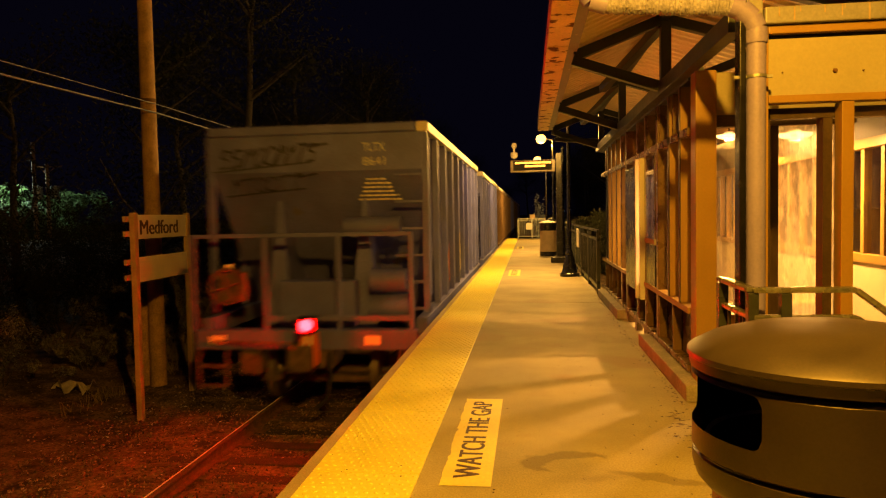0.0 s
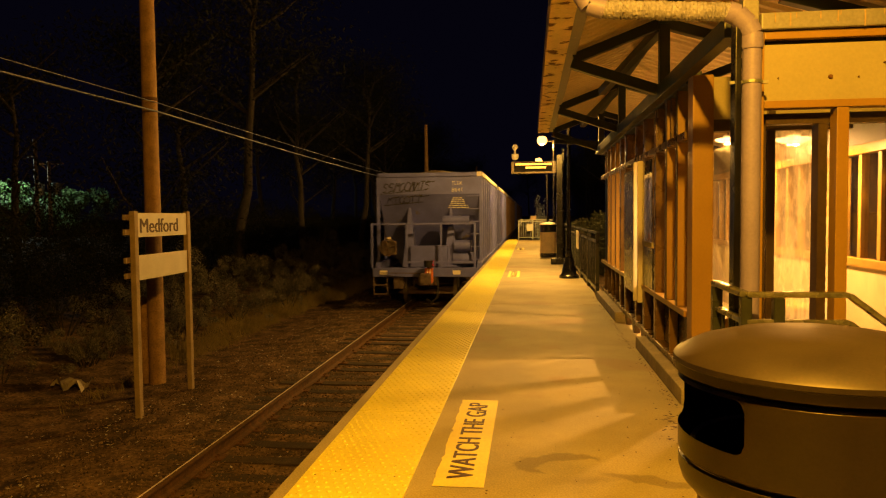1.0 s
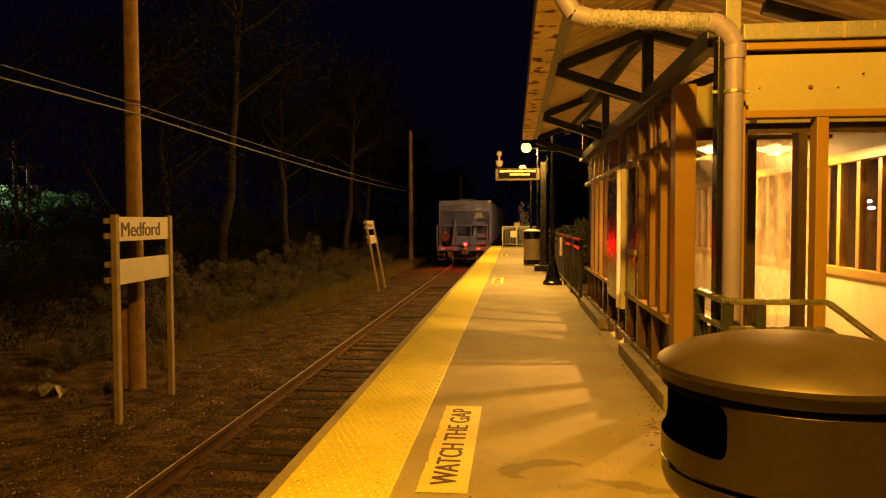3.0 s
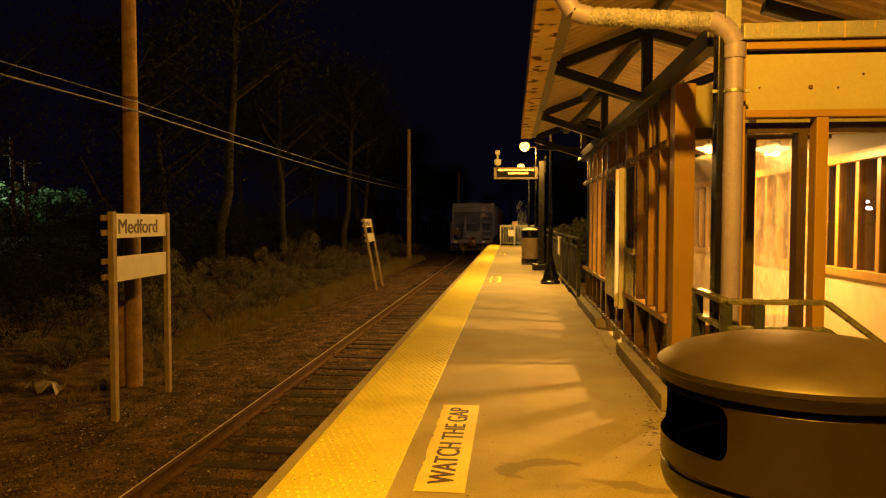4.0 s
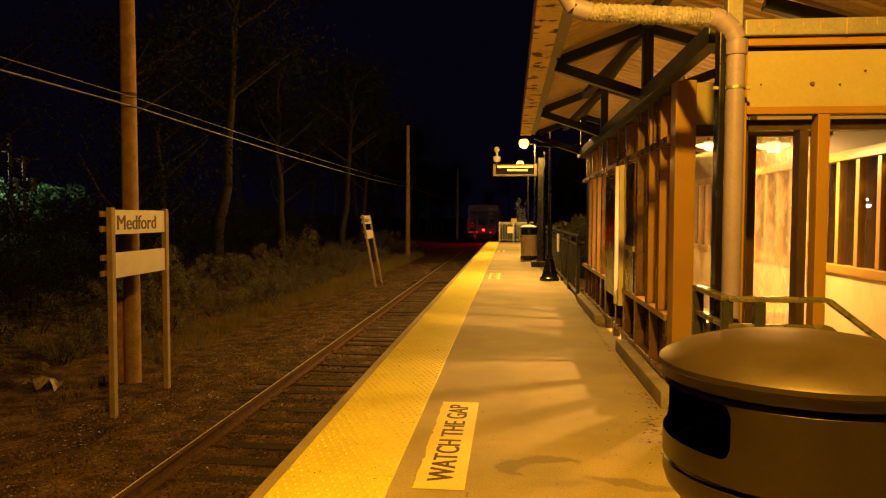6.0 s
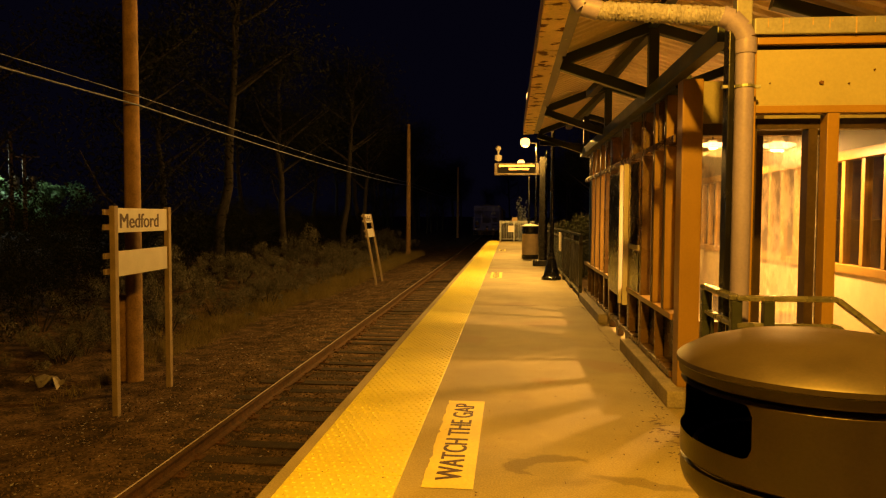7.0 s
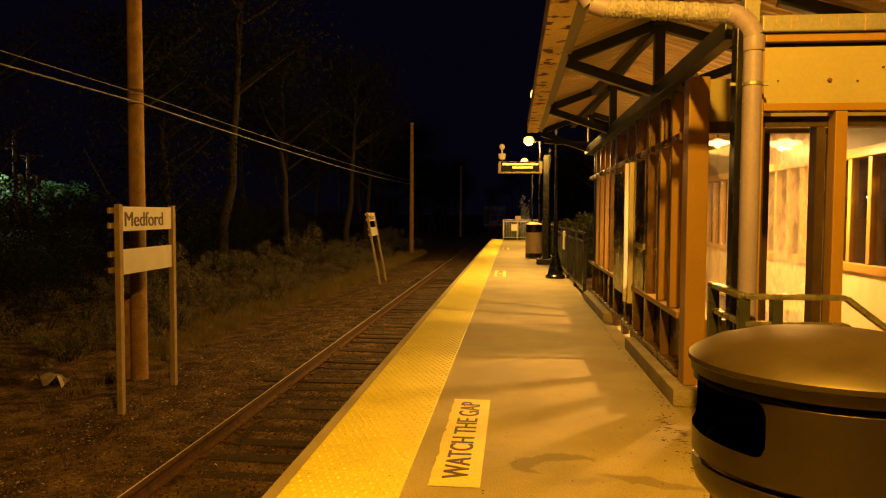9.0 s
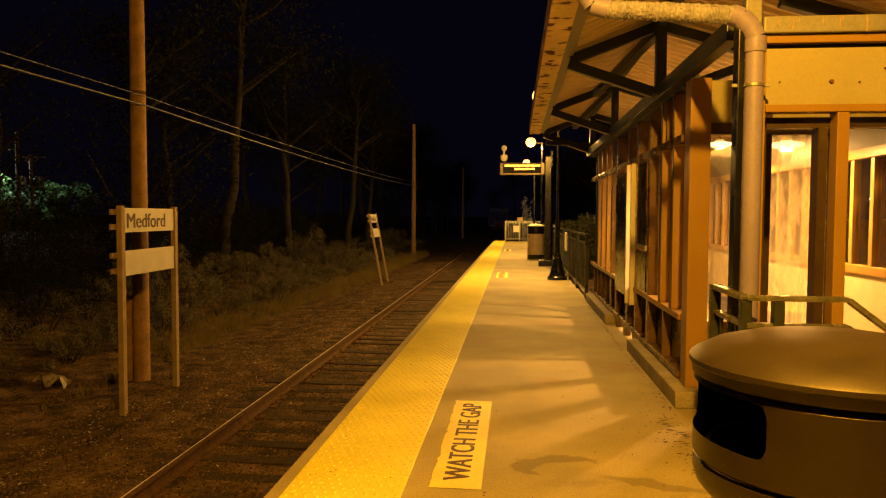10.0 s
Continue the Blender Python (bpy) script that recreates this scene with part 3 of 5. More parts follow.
def frame_wall_front():
    w = thing("wall_south", label="glazed end wall of the waiting room with dusty panes", category="wall", kind="structure")
    y = Y0
    xs = [1.345, 1.62, 1.79, 2.26, 2.33]
    for x in xs[1:-1]:
        box_part("mullion", x - 0.03, x + 0.03, y + 0.02, y + 0.1, 0.0, 2.44, M_DARKWOOD, w, 0.006)
    box_part("head_beam", 1.347, 2.36, y + 0.01, y + 0.11, 2.03, 2.12, M_DARKWOOD, w, 0.006)
    box_part("upper_panel", 1.347, BACK_X, y + 0.04, y + 0.07, 2.122, 2.44, M_CREAM, w)
    box_part("sill_beam", 1.347, 1.76, y + 0.012, y + 0.1, 0.55, 0.62, M_ORANGE, w, 0.006)
    box_part("lower_panel", 1.347, 1.76, y + 0.04, y + 0.06, 0.0, 0.548, M_ORANGE, w)
    box_part("door_rail", 1.822, 2.228, y + 0.03, y + 0.08, 0.02, 0.22, M_DARKWOOD, w, 0.006)
    for a, b in zip(xs[:-1], xs[1:-1]):
        box_part("pane", a + 0.03, b - 0.03, y + 0.045, y + 0.053, 0.222 if a > 1.7 else 0.622, 2.028, M_GLASS_DIRTY if 1.7 < b < 2.3 else M_GLASS_DUSTY, w)


def frame_wall_near():
    w = thing("wall_porch", label="orange-brown porch frame with a cream panel above open bays", category="wall", kind="structure")
    y0, y1 = 4.56, 4.66
    box_part("post", 1.275, 1.318, y0, y1, 0.0, 2.441, M_ORANGE, w, 0.005)
    for x in (1.71, 2.26, 2.8):
        box_part("post", x, x + 0.066, y0 + 0.003, y1, 0.0, 2.006, M_ORANGE, w, 0.005)
    box_part("top_trim", 1.32, 3.2, y0 + 0.002, y1, 2.394, 2.441, M_ORANGE, w, 0.004)
    box_part("head_trim", 1.32, 3.2, y0 + 0.001, y1, 2.008, 2.05, M_ORANGE, w, 0.004)
    box_part("panel", 1.32, 3.2, y0 + 0.03, y1 - 0.01, 2.052, 2.368, M_CREAM, w, label="cream painted panel with bolt heads")
    # the gap's shade, put in as a near-black strip
    box_part("shadow_gap", 1.32, 3.2, y0 + 0.05, y1 - 0.012, 2.37, 2.392, M_INNER, w)
    box_part("inner_post", 1.32, 1.36, y1 + 0.002, y1 + 0.1, 0.0, 1.99, M_DARKWOOD, w)
    box_part("inner_head", 1.32, 3.2, y1 + 0.002, y1 + 0.08, 1.93, 1.99, M_DARKWOOD, w)
    for a, b in ((1.778, 2.258), (2.328, 2.798)):
        box_part("pane", a, b, y0 + 0.045, y0 + 0.052, 0.0, 2.005, M_GLASS, w)
    box_part("inner_post", 1.65, 1.70, y1 + 0.002, y1 + 0.1, 0.0, 1.928, M_DARKWOOD, w)
    for x, z, r in ((1.682, 2.18, 0.014), (1.40, 2.18, 0.004), (1.83, 2.175, 0.005), (1.965, 2.25, 0.006)):
        bm = bmesh.new()
        bm_tube(bm, (x, y0 + 0.031, z), (x, y0 + 0.018, z), r, r * 0.75, 10)
        part("bolt", bm, M_RUST, w, "rusty bolt head", True)


def room_inside():
    w = thing("wall_east", label="rear wall of the waiting room, cream panels under framed windows", category="wall", kind="structure")
    x = BACK_X
    box_part("lower_panel", x, x + 0.08, 4.66, Y1, 0.0, 0.9, M_CREAM_IN, w)
    box_part("rail_band", x - 0.02, x + 0.09, 4.66, Y1, 0.902, 0.98, M_ORANGE, w, 0.005)
    box_part("head_band", x - 0.02, x + 0.09, 4.66, Y1, 1.95, 2.04, M_ORANGE, w, 0.005)
    box_part("upper_panel", x, x + 0.08, 4.66, Y1, 2.042, 2.46, M_DARKWOOD, w)
    n = 21
    for i in range(n + 1):
        yy = 4.72 + (Y1 - 4.8) * i / n
        box_part("mullion", x, x + 0.07, yy - 0.034, yy + 0.034, 0.982, 1.948, M_ORANGE, w, 0.006)
        if i < n:
            box_part("pane", x + 0.03, x + 0.038, yy + 0.036, yy + (Y1 - 4.8) / n - 0.036, 0.984, 1.946, M_GLASS, w)
    v = thing("wall_north", label="far end wall of the waiting room", category="wall", kind="structure")
    box_part("panel", WALL_X + 0.1, BACK_X, Y1 - 0.08, Y1, 0.0, 0.9, M_CREAM_IN, v)
    box_part("head_band", WALL_X + 0.1, BACK_X, Y1 - 0.09, Y1, 1.95, 2.45, M_CREAM_IN, v)
    for i in range(5):
        xx = WALL_X + 0.14 + i * 0.43
        box_part("mullion", xx - 0.04, xx + 0.04, Y1 - 0.08, Y1, 0.902, 1.948, M_ORANGE, v)
    for lx, ly, lz, _ in ROOM_LIGHTS:
        lt = thing("hanging_light", (lx, ly, lz + 0.11), "glowing warm shallow round light hung in the waiting room", "ceiling light", "lights of the waiting room")
        tube_part("stem", (0, 0, 0.0), (0, 0, ridge(lx) - lz - 0.112), 0.012, M_DARKWOOD, lt, seg=8)
        bm = bmesh.new()
        bm_lathe(bm, [(0.001, 0.0), (0.05, 0.0), (0.06, -0.02), (0.05, -0.03), (0.001, -0.03)], 20)
        part("base", bm, M_WHITE, lt)
        bm = bmesh.new()
        bm_lathe(bm, [(0.05, -0.031), (0.15, -0.045), (0.16, -0.06), (0.11, -0.085), (0.001, -0.10)], 20)
        part("diffuser", bm, G_ROOM, lt, "glowing diffuser", True).visible_shadow = False
    bench = thing("bench", (2.72, 8.9, 0), "brown slatted bench along the rear wall", "bench")
    for i in range(4):
        box_part("seat_slat", -0.2 + i * 0.11, -0.11 + i * 0.11, -1.0, 1.0, 0.42, 0.45, M_ORANGE, bench, 0.005)
    for sy in (-0.8, 0.8):
        box_part("leg", -0.18, 0.18, sy - 0.03, sy + 0.03, 0, 0.418, M_BLACK, bench, 0.005)


def build_canopy():
    c = thing("roof_canopy", label="corrugated canopy roof with peeling fascia on dark steel trusses", category="canopy", kind="structure")
    ya, yb = 4.38, 12.95
    bm = bmesh.new()
    # ribbed sheet, ribs running down the slope
    xs = [0.33, 0.7, 1.18, 1.9, 2.6, 3.3]
    ys, rows = [], []
    y = ya
    while y < yb:
        ys += [(y, 0), (y + 0.06, 0), (y + 0.08, 0.03), (y + 0.14, 0.03), (y + 0.16, 0)]
        y += 0.16
    for yy, dz in ys:
        rows.append([bm.verts.new((x, yy, ridge(x) + dz)) for x in xs])
    for r0, r1 in zip(rows, rows[1:]):
        for i in range(len(xs) - 1):
            if (r0[0].co - r1[0].co).length > 1e-4:
                bm.faces.new((r0[i], r0[i + 1], r1[i + 1], r1[i]))
    sheet = part("roof_sheet", bm, M_ROOF, c)
    bm = bmesh.new()
    bm_bar(bm, (0.28, (ya + yb) / 2, 2.93), (1.19, (ya + yb) / 2, 3.30), yb - ya, 0.03)
    bm_bar(bm, (1.19, (ya + yb) / 2, 3.30), (3.35, (ya + yb) / 2, 2.59), yb - ya, 0.03)
    part("roof_top", bm, M_GALV, c)
    # box gutter on the eave, in lengths
    for a, b in ((ya, 6.60), (6.62, 8.95), (8.97, 11.0), (11.02, yb)):
        box_part("fascia_board", 0.145, 0.33, a, b, 2.845, 3.05, M_FASCIA, c, 0.006, "peeling ochre fascia with rust spots")
    box_part("eave_angle", 0.332, 0.42, ya, yb, 2.86, 2.888, M_GUTTER, c, 0.004)
    box_part("gutter_beam", 1.29, 3.3, 4.53, 4.65, 2.443, 2.535, M_GUTTER, c, 0.008, "grey-green gutter beam with pale drips")
    for dx, dz in ((1.36, 0.05), (1.44, 0.075), (1.473, 0.03), (1.60, 0.04), (1.69, 0.06), (1.705, 0.025), (1.83, 0.09), (1.93, 0.03), (1.99, 0.05), (2.13, 0.08)):
        box_part("drip_mark", dx, dx + 0.004 + 0.05 * dz, 4.5275, 4.5295, 2.53 - dz, 2.53, M_POST, c)
    box_part("roof_post", 1.20, 1.287, 4.56, 4.64, 2.445, 3.19, M_GUTTER, c, 0.006, "weathered grey-green post above the gutter beam")
    bm = bmesh.new()
    bm_bar(bm, (1.75, 5.6, 2.93), (3.2, 5.6, 2.50), 0.09, 0.09, 0.006)
    part("rafter", bm, M_GREEN, c, "dark green sloping rafter")
    box_part("ridge_beam", 1.14, 1.22, ya + 0.1, yb, 3.10, 3.18, M_GREEN, c)
    box_part("eave_purlin", 1.13, 1.22, ya + 0.3, yb - 0.1, 2.44, 2.56, M_GREEN, c, 0.006, "dark green lengthwise beam")
    for ty in (6.95, 9.9, 12.6):
        t = thing("roof_truss", (0, ty, 0), "dark green steel roof truss", "roof truss", "trusses of the canopy")
        for a, b, wd in (((0.38, 2.79), (1.22, 2.50), 0.09), ((0.40, 2.83), (1.18, 3.12), 0.09), ((1.18, 3.12), (2.1, 2.84), 0.09), ((1.20, 2.50), (1.20, 3.10), 0.10), ((1.22, 2.5), (2.1, 2.82), 0.08)):
            bar_part("chord", (a[0], 0, a[1]), (b[0], 0, b[1]), 0.09, wd, M_GREEN, t, 0.008)
    for a in (6.95, 9.9):
        br = thing("roof_brace", label="dark green diagonal steel brace under the canopy", category="brace", group="braces of the canopy")
        bar_part("bar", (1.18, a, 3.08), (0.8, a + 1.5, 2.78), 0.08, 0.08, M_GREEN, br, 0.006)
    bar = thing("end_bracket", label="dark green bracket arm at the end of the canopy", category="bracket")
    bar_part("arm", (0.42, 12.6, 2.66), (1.28, 12.6, 2.60), 0.06, 0.07, M_GREEN, bar, 0.006)


def build_downpipe():
    p = thing("downpipe", label="grey rain downpipe with a peeling wrapped branch from the gutter", category="downpipe")
    x, y = 1.22, 4.46
    tube_part("pipe", (x, y, 0.0), (x, y, 2.34), 0.051, M_PIPE, p, seg=24)
    bm = bmesh.new()
    bm_lathe(bm, [(0.057, -0.02), (0.060, 0.0), (0.058, 0.05)], 24, Matrix.Translation((x, y, 2.34)))
    part("collar", bm, M_PIPE, p, smooth=True)
    # elbow
    bm = bmesh.new()
    pts = [(x, y, 2.35), (x, y, 2.40), (x - 0.025, y, 2.455), (x - 0.08, y, 2.51), (x - 0.13, y, 2.53)]
    for a, b in zip(pts, pts[1:]):
        bm_tube(bm, a, Vector(b) + (Vector(b) - Vector(a)) * 0.08, 0.057, None, 20)
    part("elbow", bm, M_PIPE, p, smooth=True)
    bm = bmesh.new()
    rnd = random.Random(3)
    n = 90
    a, b = Vector((x - 0.11, y, 2.525)), Vector((0.40, y, 2.575))
    d = (b - a)
    m = Matrix.Translation(a) @ d.to_track_quat("Z", "Y").to_matrix().to_4x4()
    rings = []
    for i in range(n + 1):
        rr = 0.050 + rnd.uniform(-0.003, 0.004)
        rings.append([bm.verts.new(m @ Vector(((rr + rnd.uniform(-0.003, 0.003)) * math.cos(k * math.pi / 12), (rr + rnd.uniform(-0.003, 0.003)) * math.sin(k * math.pi / 12), d.length * i / n))) for k in range(24)])
    for r0, r1 in zip(rings, rings[1:]):
        for k in range(24):
            bm.faces.new((r0[k], r0[(k + 1) % 24], r1[(k + 1) % 24], r1[k]))
    part("wrapped_branch", bm, M_WRAP, p, "pipe wrapped in pale flaking tape")
    bm = bmesh.new()
    for q0, q1 in (((0.42, y, 2.572), (0.33, y, 2.60)), ((0.335, y, 2.595), (0.27, y, 2.70)), ((0.275, y, 2.69), (0.25, y, 2.86))):
        bm_tube(bm, q0, q1, 0.054, None, 18)
    part("outlet", bm, M_PIPE, p, smooth=True)
    bm = bmesh.new()
    bm_lathe(bm, [(0.052, -0.008), (0.056, -0.008), (0.056, 0.008), (0.052, 0.008)], 24, Matrix.Translation((x, y, 2.14)))
    bm_box(bm, x + 0.05, x + 0.085, y - 0.012, y + 0.012, 2.132, 2.148)
    bm_box(bm, x - 0.12, x - 0.05, y - 0.012, y + 0.012, 2.132, 2.148)
    part("clamp", bm, M_GALV, p, "metal pipe clamp")
    col = thing("steel_column", label="slim dark steel column beside the downpipe", category="column")
    box_part("shaft", 1.128, 1.162, 4.44, 4.54, 0.0, 2.50, M_BLACK, col, 0.006)


frame_wall_track_side()
frame_wall_front()
frame_wall_near()
room_inside()
build_canopy()
build_downpipe()


# ---- platform things ----
def build_bin():
    cx, cy, r = 0.735, 2.25, 0.34
    b = thing("litter_bin", (cx, cy, 0), "round litter bin with dark brown domed hood over a tan drum", "litter bin")
    bm = bmesh.new()
    bm_lathe(bm, [(r + 0.005, 1.004), (r + 0.007, 1.028), (r + 0.013, 1.033), (r + 0.012, 1.045), (r + 0.004, 1.052), (r * 0.86, 1.080), (r * 0.62, 1.103), (r * 0.35, 1.117), (0.001, 1.122)], 64)
    bm_lathe(bm, [(r + 0.005, 1.004), (r - 0.03, 1.004), (0.001, 1.004)], 64)
    part("lid", bm, M_BINLID, b, "domed metal lid", True)
    # upper hood with the opening turned to the track side
    a0, a1 = radians(150), radians(224)
    top_z, low_z, steps, corner = 0.984, 0.853, 48, 0.028
    bm = bmesh.new()
    bm_lathe(bm, [(r - 0.022, 1.003), (r - 0.022, 0.994), (r - 0.006, 0.992), (r, top_z)], 72)
    for half in (0.0, math.pi):
        # one opening on each side, with rounded corners
        bm_lathe(bm, [(r, top_z), (r, low_z)], 32, None, a1 + half, a0 + half + math.pi)
        bm_lathe(bm, [(r - 0.02, 0.994), (r - 0.02, 0.790)], 28, None, a1 + half, a0 + half + math.pi)
        rim_rows = []
        for i in range(steps + 1):
            a = a0 + half + (a1 - a0) * i / steps
            edge = min(i, steps - i) / steps * (a1 - a0) * r
            bow = corner - math.sqrt(max(0.0, corner ** 2 - max(0.0, corner - edge) ** 2)) + 0.0002
            rim_rows.append([bm.verts.new((r * math.cos(a), r * math.sin(a), z)) for z in (top_z, top_z - bow, low_z + bow, low_z)])
        for p, q in zip(rim_rows, rim_rows[1:]):
            bm.faces.new((p[0], q[0], q[1], p[1]))
            bm.faces.new((p[2], q[2], q[3], p[3]))
    bm_lathe(bm, [(r, 0.853), (r, 0.792), (r - 0.009, 0.785)], 72)
    part("upper_band", bm, M_BIN, b, "upper hood with a rounded opening", True)
    bm = bmesh.new()
    bm_lathe(bm, [(r - 0.014, 0.790), (r - 0.014, 0.770)], 64)
    part("groove", bm, M_INNER, b, smooth=True)
    bm = bmesh.new()
    bm_lathe(bm, [(r - 0.012, 0.781), (r - 0.002, 0.776), (r - 0.001, 0.745), (r - 0.010, 0.715), (r - 0.03, 0.692), (r - 0.055, 0.682), (0.001, 0.682)], 72)
    part("hood_skirt", bm, M_BIN, b, "rounded lower edge of the hood", True)
    bm = bmesh.new()
    bm_lathe(bm, [(r - 0.052, 0.681), (r - 0.052, 0.12), (0.001, 0.12)], 64)
    part("drum", bm, M_POST, b, "pale tan lower drum", True)
    bm = bmesh.new()
    bm_lathe(bm, [(r - 0.045, 0.118), (r - 0.045, 0.0), (0.001, 0.0)], 48)
    part("base", bm, M_BLACK, b, "dark base ring", True)
    bm = bmesh.new()
    bm_lathe(bm, [(r - 0.034, 0.800), (r - 0.045, 0.79), (r - 0.05, 0.69), (0.001, 0.69)], 40)
    part("inner_liner", bm, M_BINLID, b, "brown inner bucket", True)
    bm = bmesh.new()
    bm_lathe(bm, [(r - 0.038, 0.801), (r - 0.032, 0.806), (r - 0.036, 0.812), (r - 0.046, 0.803)], 40)
    part("liner_rim", bm, M_WHITE, b, "pale bag rim", True)
    return b


def build_far_bin():
    b = thing("litter_bin", (0.60, 24.1, 0), "pale round litter bin with dark top band and cream lid", "litter bin")
    r = 0.27
    for name, prof, mat, lab in (("lid", [(r + 0.02, 1.08), (r + 0.02, 1.1), (r * 0.6, 1.15), (0.001, 1.17)], M_WHITE, "cream domed lid"),
                                 ("upper_band", [(r, 1.08), (r, 0.83), (0.001, 0.83)], M_BLACK, "dark band with opening"),
                                 ("drum", [(r, 0.83), (r, 0.14), (0.001, 0.14)], M_POST, "pale slatted drum"),
                                 ("base", [(r + 0.01, 0.14), (r + 0.01, 0.0), (0.001, 0.0)], M_BLACK, "dark base")):
        bm = bmesh.new()
        bm_lathe(bm, prof, 24)
        part(name, bm, mat, b, lab, True)


def build_handrail():
    h = thing("handrail", label="green-grey painted steel stair handrail behind the bin", category="handrail")
    pts = [(1.085, 4.66, 1.008), (1.132, 4.23, 0.987), (1.640, 4.22, 0.988), (2.45, 4.22, 0.365)]
    # both rails carry the painted highlight colour, the posts do not
    for a, b in zip(pts, pts[1:]):
        bar_part("top_rail", a, b, 0.062, 0.030, M_HAND_GLINT, h, 0.011, "shiny top rail with lamp highlights put into its paler colour")
    low = [(p[0] + 0.004, p[1], p[2] - 0.145) for p in pts]
    for a, b in zip(low, low[1:]):
        bar_part("lower_rail", a, b, 0.045, 0.028, M_HAND_GLINT, h, 0.008)
    for x, y, zt in ((1.088, 4.64, 0.99), (1.135, 4.24, 0.972), (1.296, 4.225, 0.972), (1.90, 4.22, 0.77)):
        box_part("post", x - 0.028, x + 0.028, y - 0.028, y + 0.028, 0, zt, M_HAND, h, 0.006)
    for i in range(10):
        x = 1.17 + i * 0.048
        if abs(x - 1.296) > 0.035:
            bar_part("baluster", (x, 4.224, 0.1), (x, 4.224, 0.83), 0.014, 0.014, M_HAND, h)
    for i in range(3):
        f = 0.25 + 0.25 * i
        bar_part("baluster", (1.088 + 0.047 * f, 4.64 - 0.4 * f, 0.1), (1.088 + 0.047 * f, 4.64 - 0.4 * f, 0.835), 0.016, 0.016, M_HAND, h)


def lamp_post(y):
    p = thing("street_lamp", (0.86, y, 0), "black platform lamp post with flared base and glowing sodium lantern", "street lamp", "lamp posts of the platform")
    bm = bmesh.new()
    bm_lathe(bm, [(0.001, 0.0), (0.22, 0.0), (0.22, 0.06), (0.17, 0.10), (0.15, 0.20), (0.10, 0.42), (0.075, 0.48), (0.085, 0.50), (0.07, 0.54), (0.055, 0.6)], 16)
    part("base", bm, M_BLACK, p, "flared cast base", True)
    tube_part("pole", (0, 0, 0.6), (0, 0, 4.05), 0.05, M_BLACK, p, 0.04)
    bar_part("arm", (0, 0, 4.02), (LAMP_X - 0.86, 0, 4.06), 0.04, 0.04, M_BLACK, p, 0.006)
    bm = bmesh.new()
    bm_lathe(bm, [(0.001, 0.22), (0.05, 0.21), (0.10, 0.17), (0.10, 0.15)], 20, Matrix.Translation((LAMP_X - 0.86, 0, LAMP_Z)))
    part("hood", bm, M_BLACK, p, smooth=True)
    bm = bmesh.new()
    bm_lathe(bm, [(0.09, 0.16), (0.15, 0.11), (0.18, 0.03), (0.17, -0.05), (0.11, -0.13), (0.001, -0.16)], 20, Matrix.Translation((LAMP_X - 0.86, 0, LAMP_Z)))
    globe = part("lantern", bm, G_LAMP, p, "glowing orange lantern glass", True)
    globe.visible_shadow = False


def build_fences():
    f = thing("end_fence", (0, 39.95, 0), "galvanised railing across the end of the platform", "fence")
    for x in (-0.62, 0.15, 0.95, 1.3):
        box_part("post", x - 0.03, x + 0.03, -0.03, 0.03, 0, 1.12, M_GALV, f)
    for z in (0.12, 1.02, 1.1):
        box_part("rail", -0.62, 1.3, -0.02, 0.02, z, z + 0.04, M_GALV, f)
    for i in range(20):
        x = -0.55 + i * 0.095
        box_part("baluster", x - 0.009, x + 0.009, -0.01, 0.01, 0.15, 1.03, M_GALV, f)
    s = thing("notice_plate", (-0.02, 39.88, 0.52), "white warning plate fixed to the end railing", "notice")
    box_part("plate", -0.17, 0.17, -0.02, 0.0, 0.0, 0.36, M_WHITE, s)
    box = thing("signal_box", (0.18, 40.0, 1.14), "small ochre box on the end railing", "box")
    box_part("body", -0.15, 0.15, -0.1, 0.1, 0, 0.2, M_POST, box, 0.01)
    # side railing panels behind the lamps
    first = None
    y, k = 12.75, 0
    while y < 39:
        if first is None:
            g = thing("side_fence", label="green-grey steel railing panel with balusters beside the platform", category="fence", group="railing panels of the platform")
            for yy in (0.0, 1.75):
                box_part("post", -0.03, 0.03, yy - 0.03, yy + 0.03, 0, 1.1, M_HAND, g, 0.005)
            for z in (0.1, 0.92, 1.07):
                box_part("rail", -0.022, 0.022, 0.03, 1.72, z, z + 0.04, M_HAND, g)
            for i in range(7):
                yy = 0.13 + i * 0.23
                box_part("baluster", -0.009, 0.009, yy - 0.009, yy + 0.009, 0.14, 0.925, M_HAND, g)
            g.location = (1.15, y, 0)
            first = g
        else:
            copy_thing(first, pose(1.15 - 0.003 * k, y, 0))
        y += 1.86
        k += 1
    b = thing("notice_board", (1.1, 16.9, 0.62), "pale notice plate hung on the side railing", "notice")
    box_part("plate", -0.03, 0.0, -0.25, 0.25, 0, 0.42, M_WHITE, b, 0.006)
    c = thing("steel_column", (0.83, 20.7, 0), "thick dark steel column with square base on the platform", "column")
    box_part("base", -0.25, 0.25, -0.2, 0.2, 0, 0.17, M_BLACK, c, 0.02)
    box_part("shaft", -0.085, 0.085, -0.085, 0.085, 0.17, 3.1, M_BLACK, c, 0.012)


